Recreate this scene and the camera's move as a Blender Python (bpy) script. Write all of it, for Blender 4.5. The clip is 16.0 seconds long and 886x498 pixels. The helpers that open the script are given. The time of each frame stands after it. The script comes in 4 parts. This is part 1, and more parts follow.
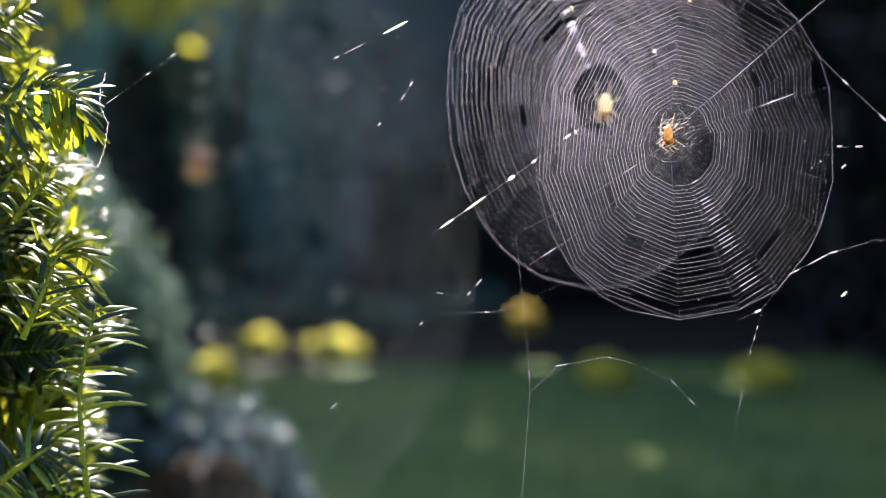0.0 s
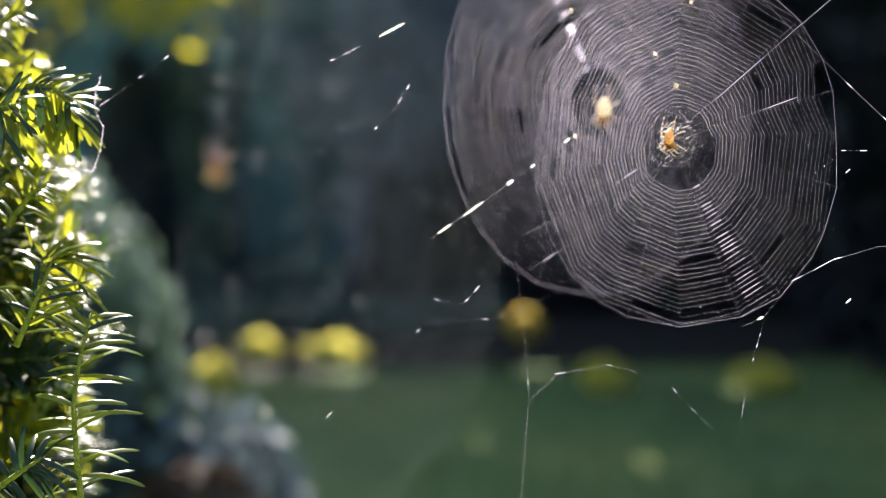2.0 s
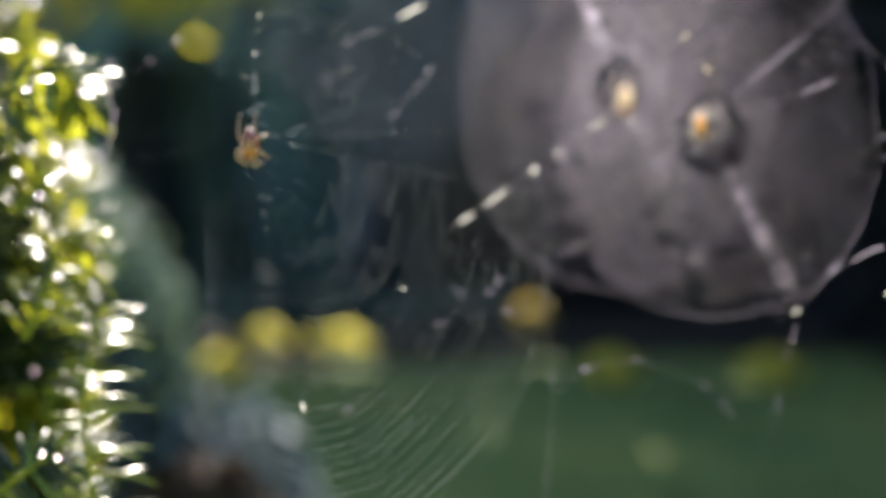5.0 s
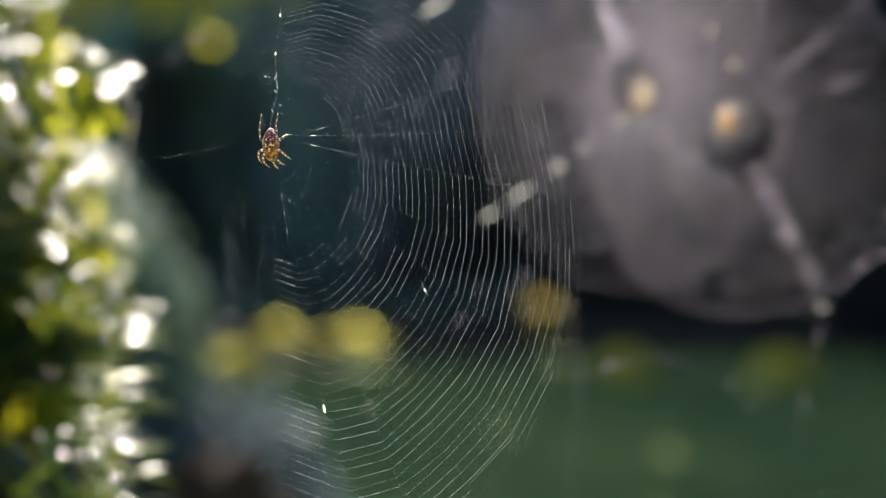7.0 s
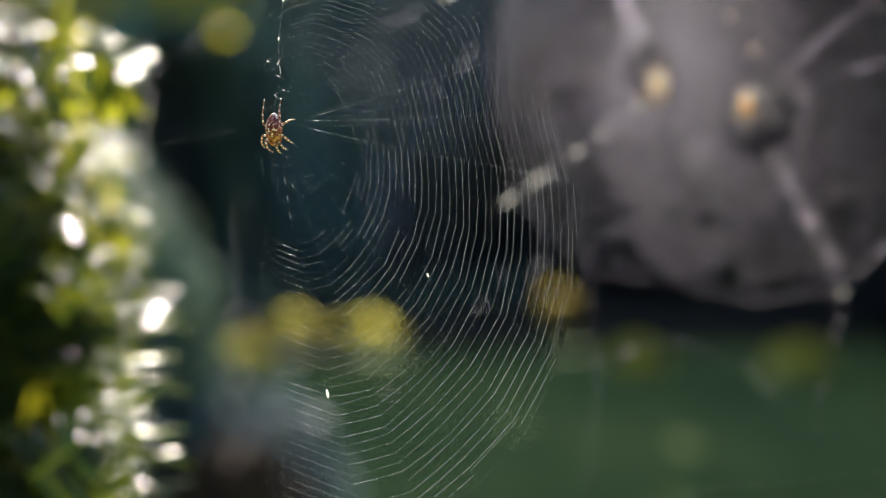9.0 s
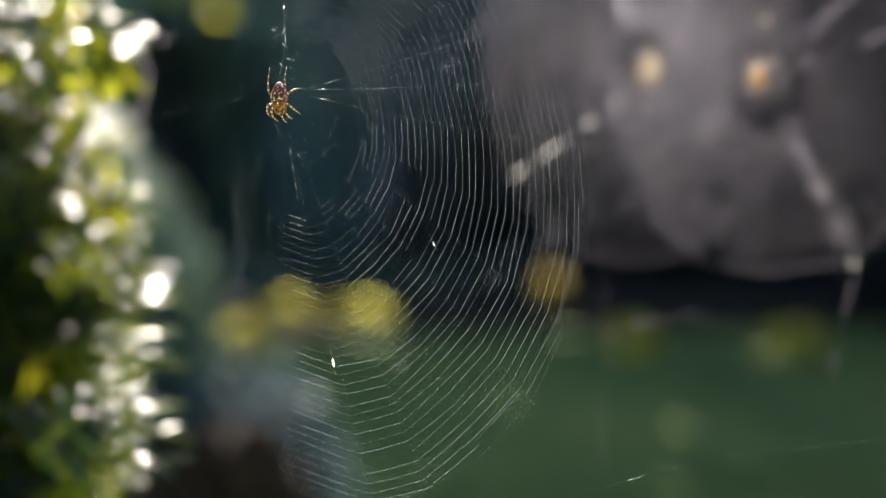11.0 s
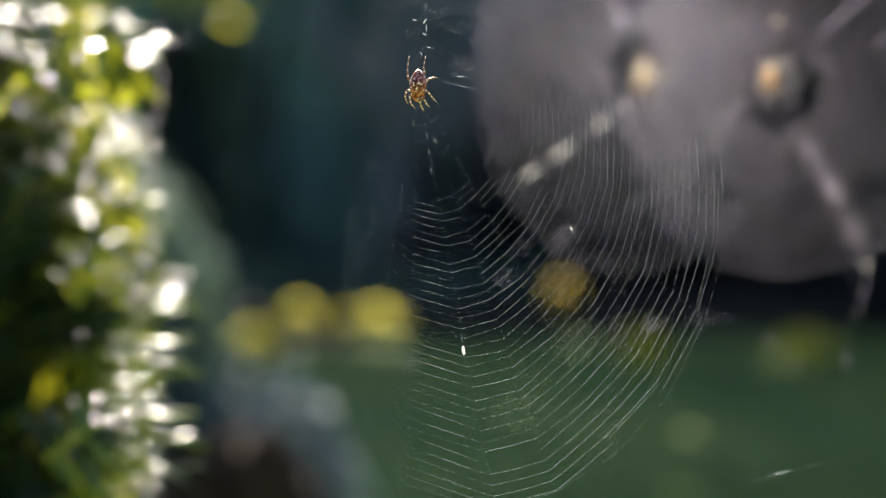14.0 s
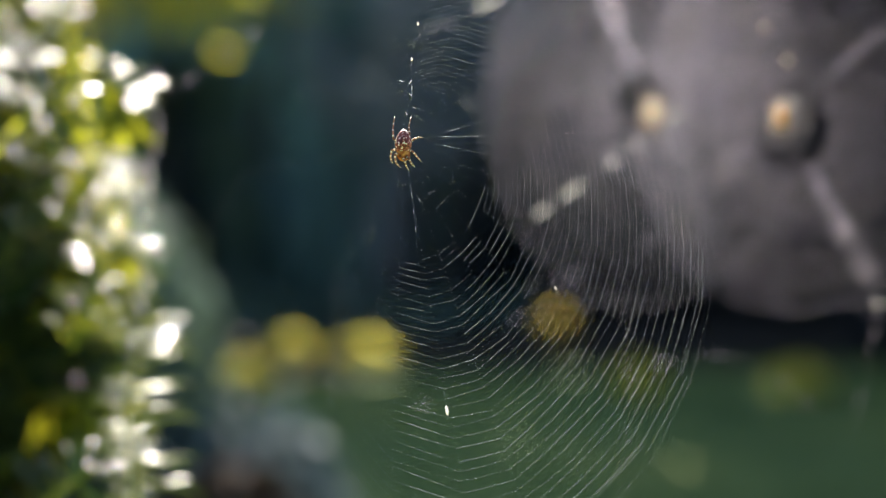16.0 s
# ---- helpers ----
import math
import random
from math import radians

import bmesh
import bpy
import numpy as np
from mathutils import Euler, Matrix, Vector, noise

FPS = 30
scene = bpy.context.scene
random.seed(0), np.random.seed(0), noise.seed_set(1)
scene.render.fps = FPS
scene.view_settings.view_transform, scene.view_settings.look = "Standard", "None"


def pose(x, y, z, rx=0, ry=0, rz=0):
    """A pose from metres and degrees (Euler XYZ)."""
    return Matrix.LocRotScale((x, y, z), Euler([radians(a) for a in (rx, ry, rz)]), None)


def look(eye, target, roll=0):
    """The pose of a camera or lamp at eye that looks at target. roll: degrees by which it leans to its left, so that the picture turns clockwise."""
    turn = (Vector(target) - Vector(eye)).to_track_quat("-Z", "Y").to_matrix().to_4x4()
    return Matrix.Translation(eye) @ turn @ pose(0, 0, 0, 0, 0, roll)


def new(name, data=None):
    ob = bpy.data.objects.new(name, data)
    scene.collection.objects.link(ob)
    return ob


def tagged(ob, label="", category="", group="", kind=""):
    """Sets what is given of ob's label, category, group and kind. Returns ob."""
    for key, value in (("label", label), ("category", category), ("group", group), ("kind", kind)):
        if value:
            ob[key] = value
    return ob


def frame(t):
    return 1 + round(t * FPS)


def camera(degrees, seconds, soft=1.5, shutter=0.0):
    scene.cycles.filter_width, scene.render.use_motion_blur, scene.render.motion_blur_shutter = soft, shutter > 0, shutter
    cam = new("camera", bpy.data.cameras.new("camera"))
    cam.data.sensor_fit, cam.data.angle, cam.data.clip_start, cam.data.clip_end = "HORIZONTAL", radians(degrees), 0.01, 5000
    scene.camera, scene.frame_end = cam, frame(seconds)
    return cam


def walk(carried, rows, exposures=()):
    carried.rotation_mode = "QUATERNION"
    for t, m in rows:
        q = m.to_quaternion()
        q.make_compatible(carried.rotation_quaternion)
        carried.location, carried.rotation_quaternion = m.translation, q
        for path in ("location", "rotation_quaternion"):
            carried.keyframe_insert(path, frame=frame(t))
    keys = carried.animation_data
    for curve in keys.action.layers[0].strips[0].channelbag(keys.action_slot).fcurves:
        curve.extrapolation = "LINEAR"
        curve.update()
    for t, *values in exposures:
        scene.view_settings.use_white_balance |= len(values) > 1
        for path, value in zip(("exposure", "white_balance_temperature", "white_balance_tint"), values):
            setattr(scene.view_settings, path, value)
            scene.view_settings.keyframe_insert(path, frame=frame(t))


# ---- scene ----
# ---------------------------------------------------------------- camera
cam = camera(40.0, 16.0, 1.0)
# seconds, x, y, z, yaw, pitch
ROWS = [
    (0, 0.0, 0, 1.3, 0.0, -2.0),
    (0.5, 0.0, 0.003, 1.3008, -0.03, -1.81),
    (1, 0.0, 0.006, 1.3008, -0.07, -1.95),
    (1.5, -0.0008, 0.01, 1.3008, -0.07, -2.04),
    (2, -0.0016, 0.014, 1.3008, -0.07, -1.81),
    (2.5, -0.0031, 0.02, 1.3, -0.01, -1.96),
    (3, -0.0055, 0.03, 1.2992, 0.08, -2.12),
    (3.5, -0.0078, 0.036, 1.2984, 0.03, -2.27),
    (4, -0.0094, 0.04, 1.2977, 0.11, -2.12),
    (6.5, -0.0179, 0.048, 1.2984, 0.4, -2.27),
    (7, -0.0179, 0.048, 1.2984, 0.8, -2.27),
    (7.5, -0.0184, 0.048, 1.2974, 1.08, -2.38),
    (8, -0.0189, 0.048, 1.2963, 0.97, -2.6),
    (8.5, -0.0194, 0.048, 1.2952, 1.18, -2.55),
    (9, -0.0199, 0.048, 1.2942, 1.44, -2.69),
    (11.5, -0.0242, 0.048, 1.2875, 1.14, -3.52),
    (12, -0.025, 0.048, 1.286, 1.62, -3.12),
    (12.5, -0.0257, 0.048, 1.2844, 1.57, -3.38),
    (13, -0.0257, 0.048, 1.2862, 1.28, -2.97),
    (13.5, -0.0257, 0.048, 1.2879, 1.73, -2.96),
    (14, -0.0257, 0.048, 1.2893, 1.65, -3.13),
    (14.5, -0.0257, 0.048, 1.2906, 1.89, -2.61),
    (15, -0.0263, 0.048, 1.2932, 1.53, -1.99),
    (15.5, -0.0268, 0.048, 1.2958, 1.13, -1.72),
    (16, -0.0273, 0.048, 1.2984, 1.33, -1.73),
]
EXPOSURE, KELVIN, TINT = 2.05, 6800, 14
walk(cam, [(t, pose(x, y, z, 90 + pitch, 0, yaw)) for t, x, y, z, yaw, pitch in ROWS],
     [(0, EXPOSURE + 0.14, KELVIN - 250, TINT), (2.5, EXPOSURE + 0.18, KELVIN, TINT), (7, EXPOSURE + 0.05, KELVIN + 150, TINT - 4), (9, EXPOSURE - 0.1, KELVIN + 200, TINT - 4), (12.5, EXPOSURE, KELVIN + 150, TINT - 4), (16, EXPOSURE + 0.1, KELVIN + 100, TINT - 4)])
cam.data.dof.use_dof = True
cam.data.dof.aperture_fstop = 2.45
# seconds and how far off the lens is focused: first the middle web, then the near one
FOCUS = [(0, 0.84), (0.6, 0.838), (1, 0.83), (1.5, 0.81), (2, 0.775), (2.5, 0.745), (3, 0.71), (3.5, 0.67), (4, 0.64), (4.3, 0.625), (6.3, 0.482), (16, 0.482)]
focus_point = new("focus_point")
cam.data.dof.focus_object = focus_point
walk(focus_point, [(t, pose(0, float(np.interp(t, [r[0] for r in ROWS], [r[2] for r in ROWS])) + d, 1.3)) for t, d in FOCUS])

# ---------------------------------------------------------------- light
SUN_ELEVATION, SUN_AZIMUTH = 42.0, -9.0       # degrees; azimuth to the right of straight ahead
world = bpy.data.worlds.new("world")
scene.world = world
world.use_nodes = True
wt = world.node_tree
sky = wt.nodes.new("ShaderNodeTexSky")
sky.sky_type = "NISHITA"
sky.sun_disc = False
sky.sun_elevation = radians(SUN_ELEVATION)
sky.sun_rotation = radians(SUN_AZIMUTH)
wt.links.new(sky.outputs[0], wt.nodes["Background"].inputs[0])
wt.nodes["Background"].inputs[1].default_value = 0.07

sun = new("sun", bpy.data.lights.new("sun", "SUN"))
sun.data.energy = 5.0
sun.data.angle = radians(0.53)
sun.data.color = (1.0, 0.94, 0.84)
_e, _a = radians(SUN_ELEVATION), radians(SUN_AZIMUTH)
TO_SUN = Vector((math.sin(_a) * math.cos(_e), math.cos(_a) * math.cos(_e), math.sin(_e)))
sun.matrix_world = look(TO_SUN * 60, (0, 0, 0))

# ---------------------------------------------------------------- materials


def material(name):
    m = bpy.data.materials.new(name)
    m.use_nodes = True
    nt = m.node_tree
    return m, nt, nt.nodes["Principled BSDF"], nt.nodes["Material Output"]


def ramp(nt, fac, stops):
    r = nt.nodes.new("ShaderNodeValToRGB")
    el = r.color_ramp.elements
    while len(el) < len(stops):
        el.new(0.5)
    for e, (p, c) in zip(el, stops):
        e.position, e.color = p, (*c, 1)
    nt.links.new(fac, r.inputs[0])
    return r.outputs[0]


def noise_tex(nt, scale, detail=4.0, rough=0.55, coord="Object"):
    tc = nt.nodes.new("ShaderNodeTexCoord")
    n = nt.nodes.new("ShaderNodeTexNoise")
    n.inputs["Scale"].default_value = scale
    n.inputs["Detail"].default_value = detail
    n.inputs["Roughness"].default_value = rough
    nt.links.new(tc.outputs[coord], n.inputs["Vector"])
    return n.outputs["Fac"]


def mixed(nt, a, b, fac):
    m = nt.nodes.new("ShaderNodeMix")
    m.data_type = "RGBA"
    for socket, value in ((m.inputs[0], fac), (m.inputs[6], a), (m.inputs[7], b)):
        if isinstance(value, (float, int)):
            socket.default_value = value
        elif isinstance(value, tuple):
            socket.default_value = (*value, 1)
        else:
            nt.links.new(value, socket)
    return m.outputs[2]


def bump(nt, bsdf, fac, strength, distance):
    b = nt.nodes.new("ShaderNodeBump")
    b.inputs["Strength"].default_value = strength
    b.inputs["Distance"].default_value = distance
    nt.links.new(fac, b.inputs["Height"])
    nt.links.new(b.outputs[0], bsdf.inputs["Normal"])


def leafy(name, dark, light, through_col, gloss=0.4, passing=0.45, scale=3.0, specular=0.5):
    """Leaf: uneven colour from leaf to leaf, some gloss, light that passes through."""
    m, nt, p, out = material(name)
    isl = nt.nodes.new("ShaderNodeNewGeometry").outputs["Random Per Island"]
    col = ramp(nt, isl, [(0.0, dark), (0.6, tuple(0.5 * (a + b) for a, b in zip(dark, light))), (1.0, light)])
    blotch = noise_tex(nt, scale)
    col = mixed(nt, col, dark, ramp(nt, blotch, [(0.45, (0, 0, 0)), (0.75, (0.7, 0.7, 0.7))]))
    nt.links.new(col, p.inputs["Base Color"])
    p.inputs["Roughness"].default_value = gloss
    p.inputs["Specular IOR Level"].default_value = specular
    tr = nt.nodes.new("ShaderNodeBsdfTranslucent")
    nt.links.new(mixed(nt, through_col, light, isl), tr.inputs["Color"])
    mix = nt.nodes.new("ShaderNodeMixShader")
    mix.inputs[0].default_value = passing
    nt.links.new(p.outputs[0], mix.inputs[1])
    nt.links.new(tr.outputs[0], mix.inputs[2])
    nt.links.new(mix.outputs[0], out.inputs[0])
    return m


def bark(name, dark, light, scale=9.0):
    m, nt, p, out = material(name)
    n = noise_tex(nt, scale, 6, 0.65)
    nt.links.new(ramp(nt, n, [(0.3, dark), (0.7, light)]), p.inputs["Base Color"])
    p.inputs["Roughness"].default_value = 0.9
    bump(nt, p, n, 0.8, 0.03)
    return m


def silk(name, tint, gloss_rough=0.2, gloss_part=0.3, clear=0.45):
    """Thread: partly clear, scatters the light from behind, with a glossy skin."""
    m, nt, p, out = material(name)
    isl = nt.nodes.new("ShaderNodeNewGeometry").outputs["Random Per Island"]
    col = ramp(nt, isl, [(0.0, tuple(0.6 * c for c in tint)), (0.5, tint), (1.0, tuple(min(0.97, 1.15 * c) for c in tint))])
    d = nt.nodes.new("ShaderNodeBsdfDiffuse")
    t = nt.nodes.new("ShaderNodeBsdfTranslucent")
    g = nt.nodes.new("ShaderNodeBsdfGlossy")
    c = nt.nodes.new("ShaderNodeBsdfTransparent")
    g.inputs["Roughness"].default_value = gloss_rough
    for shader in (d, t, g):
        nt.links.new(col, shader.inputs["Color"])
    last = d
    for shader, much in ((t, 0.75), (g, gloss_part), (c, clear)):
        mix = nt.nodes.new("ShaderNodeMixShader")
        mix.inputs[0].default_value = much
        nt.links.new(last.outputs[0], mix.inputs[1])
        nt.links.new(shader.outputs[0], mix.inputs[2])
        last = mix
    nt.links.new(last.outputs[0], out.inputs[0])
    nt.nodes.remove(p)
    return m


def lawn_material():
    m, nt, p, out = material("lawn")
    big = noise_tex(nt, 0.45, 4)
    small = noise_tex(nt, 14.0, 5)
    a = ramp(nt, big, [(0.36, (0.075, 0.145, 0.046)), (0.50, (0.20, 0.29, 0.084)), (0.64, (0.37, 0.41, 0.11))])
    b = ramp(nt, small, [(0.3, (0.04, 0.08, 0.028)), (0.7, (0.16, 0.24, 0.09))])
    nt.links.new(mixed(nt, a, b, 0.4), p.inputs["Base Color"])
    p.inputs["Roughness"].default_value = 0.85
    bump(nt, p, small, 0.7, 0.03)
    return m


def soil_material():
    m, nt, p, out = material("soil")
    n = noise_tex(nt, 6.0, 8, 0.7)
    nt.links.new(ramp(nt, n, [(0.3, (0.014, 0.012, 0.009)), (0.7, (0.042, 0.033, 0.026))]), p.inputs["Base Color"])
    p.inputs["Roughness"].default_value = 0.95
    bump(nt, p, n, 1.0, 0.05)
    return m


def spider_skin(name, stops, scale, rough=0.45, passing=0.0, glow=(1, 0.6, 0.3)):
    m, nt, p, out = material(name)
    tc = nt.nodes.new("ShaderNodeTexCoord")
    v = nt.nodes.new("ShaderNodeTexVoronoi")
    v.inputs["Scale"].default_value = scale
    nt.links.new(tc.outputs["Object"], v.inputs["Vector"])
    n = noise_tex(nt, scale * 0.7, 3)
    f = nt.nodes.new("ShaderNodeMath")
    f.operation = "MULTIPLY_ADD"
    nt.links.new(v.outputs["Distance"], f.inputs[0])
    f.inputs[1].default_value = 0.6
    nt.links.new(n, f.inputs[2])
    nt.links.new(ramp(nt, f.outputs[0], stops), p.inputs["Base Color"])
    p.inputs["Roughness"].default_value = rough
    p.inputs["Subsurface Weight"].default_value = 0.25
    p.inputs["Subsurface Radius"].default_value = (0.002, 0.001, 0.0006)
    p.inputs["Subsurface Scale"].default_value = 0.5
    bump(nt, p, n, 0.4, 0.0004)
    if passing:
        tr = nt.nodes.new("ShaderNodeBsdfTranslucent")
        tr.inputs["Color"].default_value = (*glow, 1)
        mix = nt.nodes.new("ShaderNodeMixShader")
        mix.inputs[0].default_value = passing
        nt.links.new(p.outputs[0], mix.inputs[1])
        nt.links.new(tr.outputs[0], mix.inputs[2])
        nt.links.new(mix.outputs[0], out.inputs[0])
    return m


def leg_skin():
    """Pale bands on dark amber, along the length of the leg."""
    m, nt, p, out = material("banded_leg")
    tc = nt.nodes.new("ShaderNodeTexCoord")
    s = nt.nodes.new("ShaderNodeSeparateXYZ")
    nt.links.new(tc.outputs["UV"], s.inputs[0])
    w = nt.nodes.new("ShaderNodeMath")
    w.operation = "SINE"
    k = nt.nodes.new("ShaderNodeMath")
    k.operation = "MULTIPLY"
    k.inputs[1].default_value = 34.0
    nt.links.new(s.outputs[0], k.inputs[0])
    nt.links.new(k.outputs[0], w.inputs[0])
    nt.links.new(ramp(nt, w.outputs[0], [(0.32, (0.20, 0.05, 0.025)), (0.54, (0.56, 0.31, 0.21)), (0.68, (0.92, 0.88, 0.85))]), p.inputs["Base Color"])
    p.inputs["Roughness"].default_value = 0.4
    tr = nt.nodes.new("ShaderNodeBsdfTranslucent")
    tr.inputs["Color"].default_value = (0.9, 0.74, 0.6, 1)
    mix = nt.nodes.new("ShaderNodeMixShader")
    mix.inputs[0].default_value = 0.22
    nt.links.new(p.outputs[0], mix.inputs[1])
    nt.links.new(tr.outputs[0], mix.inputs[2])
    nt.links.new(mix.outputs[0], out.inputs[0])
    return m


M_LAWN = lawn_material()
M_SOIL = soil_material()
M_GRASS = leafy("grass_blade", (0.06, 0.13, 0.036), (0.21, 0.31, 0.095), (0.14, 0.22, 0.03), 0.5, 0.3, 0.8)
# needle colours carry the sunlit rim and the shaded inside, besides new growth
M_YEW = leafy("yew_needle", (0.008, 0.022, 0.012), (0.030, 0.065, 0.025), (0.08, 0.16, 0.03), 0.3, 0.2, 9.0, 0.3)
M_YEW_LIT = leafy("lit_yew_needle", (0.025, 0.06, 0.014), (0.12, 0.18, 0.025), (0.90, 0.86, 0.04), 0.3, 0.43, 9.0, 0.5)
for waxy in (M_YEW, M_YEW_LIT):
    skin = waxy.node_tree.nodes["Principled BSDF"].inputs
    skin["Coat Weight"].default_value = 0.5
    skin["Coat Roughness"].default_value = 0.06
M_YEW_STEM = bark("yew_stem", (0.20, 0.24, 0.03), (0.42, 0.45, 0.07), 60.0)
# near-black for the cores: shade inside bush and hedges put into the colour
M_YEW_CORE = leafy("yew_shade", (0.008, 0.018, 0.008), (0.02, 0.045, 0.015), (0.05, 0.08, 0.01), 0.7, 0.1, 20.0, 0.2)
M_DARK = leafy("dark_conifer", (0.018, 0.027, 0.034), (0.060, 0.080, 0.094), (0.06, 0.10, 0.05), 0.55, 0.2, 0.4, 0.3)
M_TEAL = leafy("blue_green_leaf", (0.12, 0.245, 0.255), (0.30, 0.51, 0.52), (0.12, 0.22, 0.18), 0.5, 0.25, 0.5, 0.3)
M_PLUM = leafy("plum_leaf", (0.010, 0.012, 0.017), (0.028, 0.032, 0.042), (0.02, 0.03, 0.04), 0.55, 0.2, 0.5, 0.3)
# bright yellow-green: sunlight on the small tree's leaves put into their colour
M_SUNLIT_LEAF = leafy("sunlit_leaf", (0.30, 0.30, 0.03), (0.68, 0.64, 0.06), (0.88, 0.84, 0.05), 0.45, 0.5, 1.0, 0.4)
# petal yellows stand in for sunlight on patches of grass and shrubs
M_SUN_YELLOW = leafy("yellow_petal", (0.72, 0.66, 0.13), (0.94, 0.90, 0.27), (0.95, 0.91, 0.24), 0.5, 0.55, 3.0, 0.3)
M_SUN_GOLD = leafy("sun_gold_petal", (0.60, 0.47, 0.11), (0.85, 0.71, 0.22), (0.86, 0.71, 0.2), 0.5, 0.55, 3.0, 0.3)
M_CLUMP_LEAF = leafy("clump_leaf", (0.022, 0.05, 0.016), (0.06, 0.11, 0.03), (0.10, 0.16, 0.03), 0.5, 0.25, 2.0, 0.3)
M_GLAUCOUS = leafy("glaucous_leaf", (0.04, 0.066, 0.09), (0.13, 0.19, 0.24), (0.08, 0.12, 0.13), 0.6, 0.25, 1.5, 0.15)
M_DRY = leafy("dry_leaf", (0.035, 0.022, 0.018), (0.11, 0.068, 0.052), (0.05, 0.035, 0.025), 0.6, 0.25, 2.0, 0.3)
M_MIST = leafy("silver_blue_leaf", (0.21, 0.25, 0.32), (0.46, 0.51, 0.60), (0.28, 0.33, 0.36), 0.45, 0.3, 0.7, 0.4)
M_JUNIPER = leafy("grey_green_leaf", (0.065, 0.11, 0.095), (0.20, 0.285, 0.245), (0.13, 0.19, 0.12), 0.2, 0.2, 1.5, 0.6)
M_COVER = leafy("dark_green_leaf", (0.06, 0.115, 0.105), (0.17, 0.27, 0.235), (0.08, 0.13, 0.09), 0.5, 0.25, 1.5, 0.3)
M_BARK = bark("grey_bark", (0.06, 0.064, 0.072), (0.16, 0.165, 0.18), 7.0)
M_BARK_DARK = bark("dark_bark", (0.012, 0.010, 0.013), (0.04, 0.033, 0.042), 7.0)
M_SILK = silk("silk", (0.83, 0.77, 0.97), 0.15, 0.28, 0.25)
M_SILK_FINE = silk("fine_silk", (0.72, 0.77, 0.88), 0.30, 0.45)
M_BEAD = silk("silk_bead", (0.92, 0.90, 0.92), 0.15, 0.3, 0.3)
M_ABDOMEN = spider_skin("spider_abdomen", [(0.62, (0.06, 0.008, 0.012)), (0.82, (0.32, 0.05, 0.04)), (0.92, (0.58, 0.27, 0.26)), (0.98, (0.9, 0.8, 0.82))], 1100.0)
M_ABDOMEN_PALE = spider_skin("spider_abdomen_pale", [(0.45, (0.12, 0.04, 0.015)), (0.62, (0.55, 0.22, 0.05)), (0.8, (0.92, 0.58, 0.20)), (0.97, (0.96, 0.90, 0.80))], 700.0, 0.3, 0.5, (1.0, 0.62, 0.22))
M_ABDOMEN_WHITE = spider_skin("spider_abdomen_white", [(0.45, (0.30, 0.14, 0.05)), (0.6, (0.75, 0.50, 0.22)), (0.75, (0.94, 0.86, 0.70)), (0.92, (0.96, 0.94, 0.9))], 600.0, 0.3, 0.5, (1.0, 0.88, 0.70))
M_PREY = spider_skin("wrapped_prey", [(0.5, (0.55, 0.42, 0.28)), (0.8, (0.8, 0.7, 0.52)), (0.95, (0.92, 0.88, 0.8))], 700.0, 0.4, 0.4, (0.8, 0.7, 0.56))
M_THORAX = spider_skin("spider_thorax", [(0.55, (0.07, 0.012, 0.005)), (0.78, (0.34, 0.08, 0.018)), (0.97, (0.72, 0.34, 0.10))], 500.0)
M_LEG = leg_skin()

# ---------------------------------------------------------------- mesh helpers


def mesh_of(name, verts, faces, mat, smooth=False, uv=None):
    me = bpy.data.meshes.new(name)
    me.from_pydata([tuple(map(float, v)) for v in verts], [], faces)
    me.materials.append(mat)
    if smooth:
        me.polygons.foreach_set("use_smooth", [True] * len(me.polygons))
    if uv is not None:
        layer = me.uv_layers.new(name="UVMap")
        idx = np.zeros(len(me.loops), dtype=np.int32)
        me.loops.foreach_get("vertex_index", idx)
        layer.data.foreach_set("uv", np.asarray(uv, dtype=np.float32)[idx].ravel())
    me.update()
    return me


def part(name, me, parent, label="", kind=""):
    ob = new(name, me)
    ob.parent = parent
    return tagged(ob, label, kind=kind)


def thing(name, label, category, m=None, group="", kind=""):
    ob = new(name)
    ob.empty_display_size = 0.02
    if m is not None:
        ob.matrix_world = m
    return tagged(ob, label, category, group, kind)


def tube(V, Fc, pts, radii, sides=4, cap=True, UV=None):
    """Adds a tapering tube along pts to the lists V and Fc."""
    pts = [Vector(p) for p in pts]
    base = len(V)
    side = None
    for i, p in enumerate(pts):
        d = (pts[min(i + 1, len(pts) - 1)] - pts[max(i - 1, 0)]).normalized()
        if side is None:
            side = d.orthogonal().normalized()
        side = (side - d * side.dot(d)).normalized()
        up = d.cross(side)
        r = radii[i] if isinstance(radii, (list, tuple)) else radii
        for k in range(sides):
            a = 2 * math.pi * k / sides
            V.append(p + (side * math.cos(a) + up * math.sin(a)) * r)
            if UV is not None:
                UV.append((i / (len(pts) - 1), k / sides))
    for i in range(len(pts) - 1):
        for k in range(sides):
            a, b = base + i * sides + k, base + i * sides + (k + 1) % sides
            Fc.append((a, b, b + sides, a + sides))
    if cap:
        Fc.append(tuple(base + k for k in reversed(range(sides))))
        Fc.append(tuple(base + (len(pts) - 1) * sides + k for k in range(sides)))


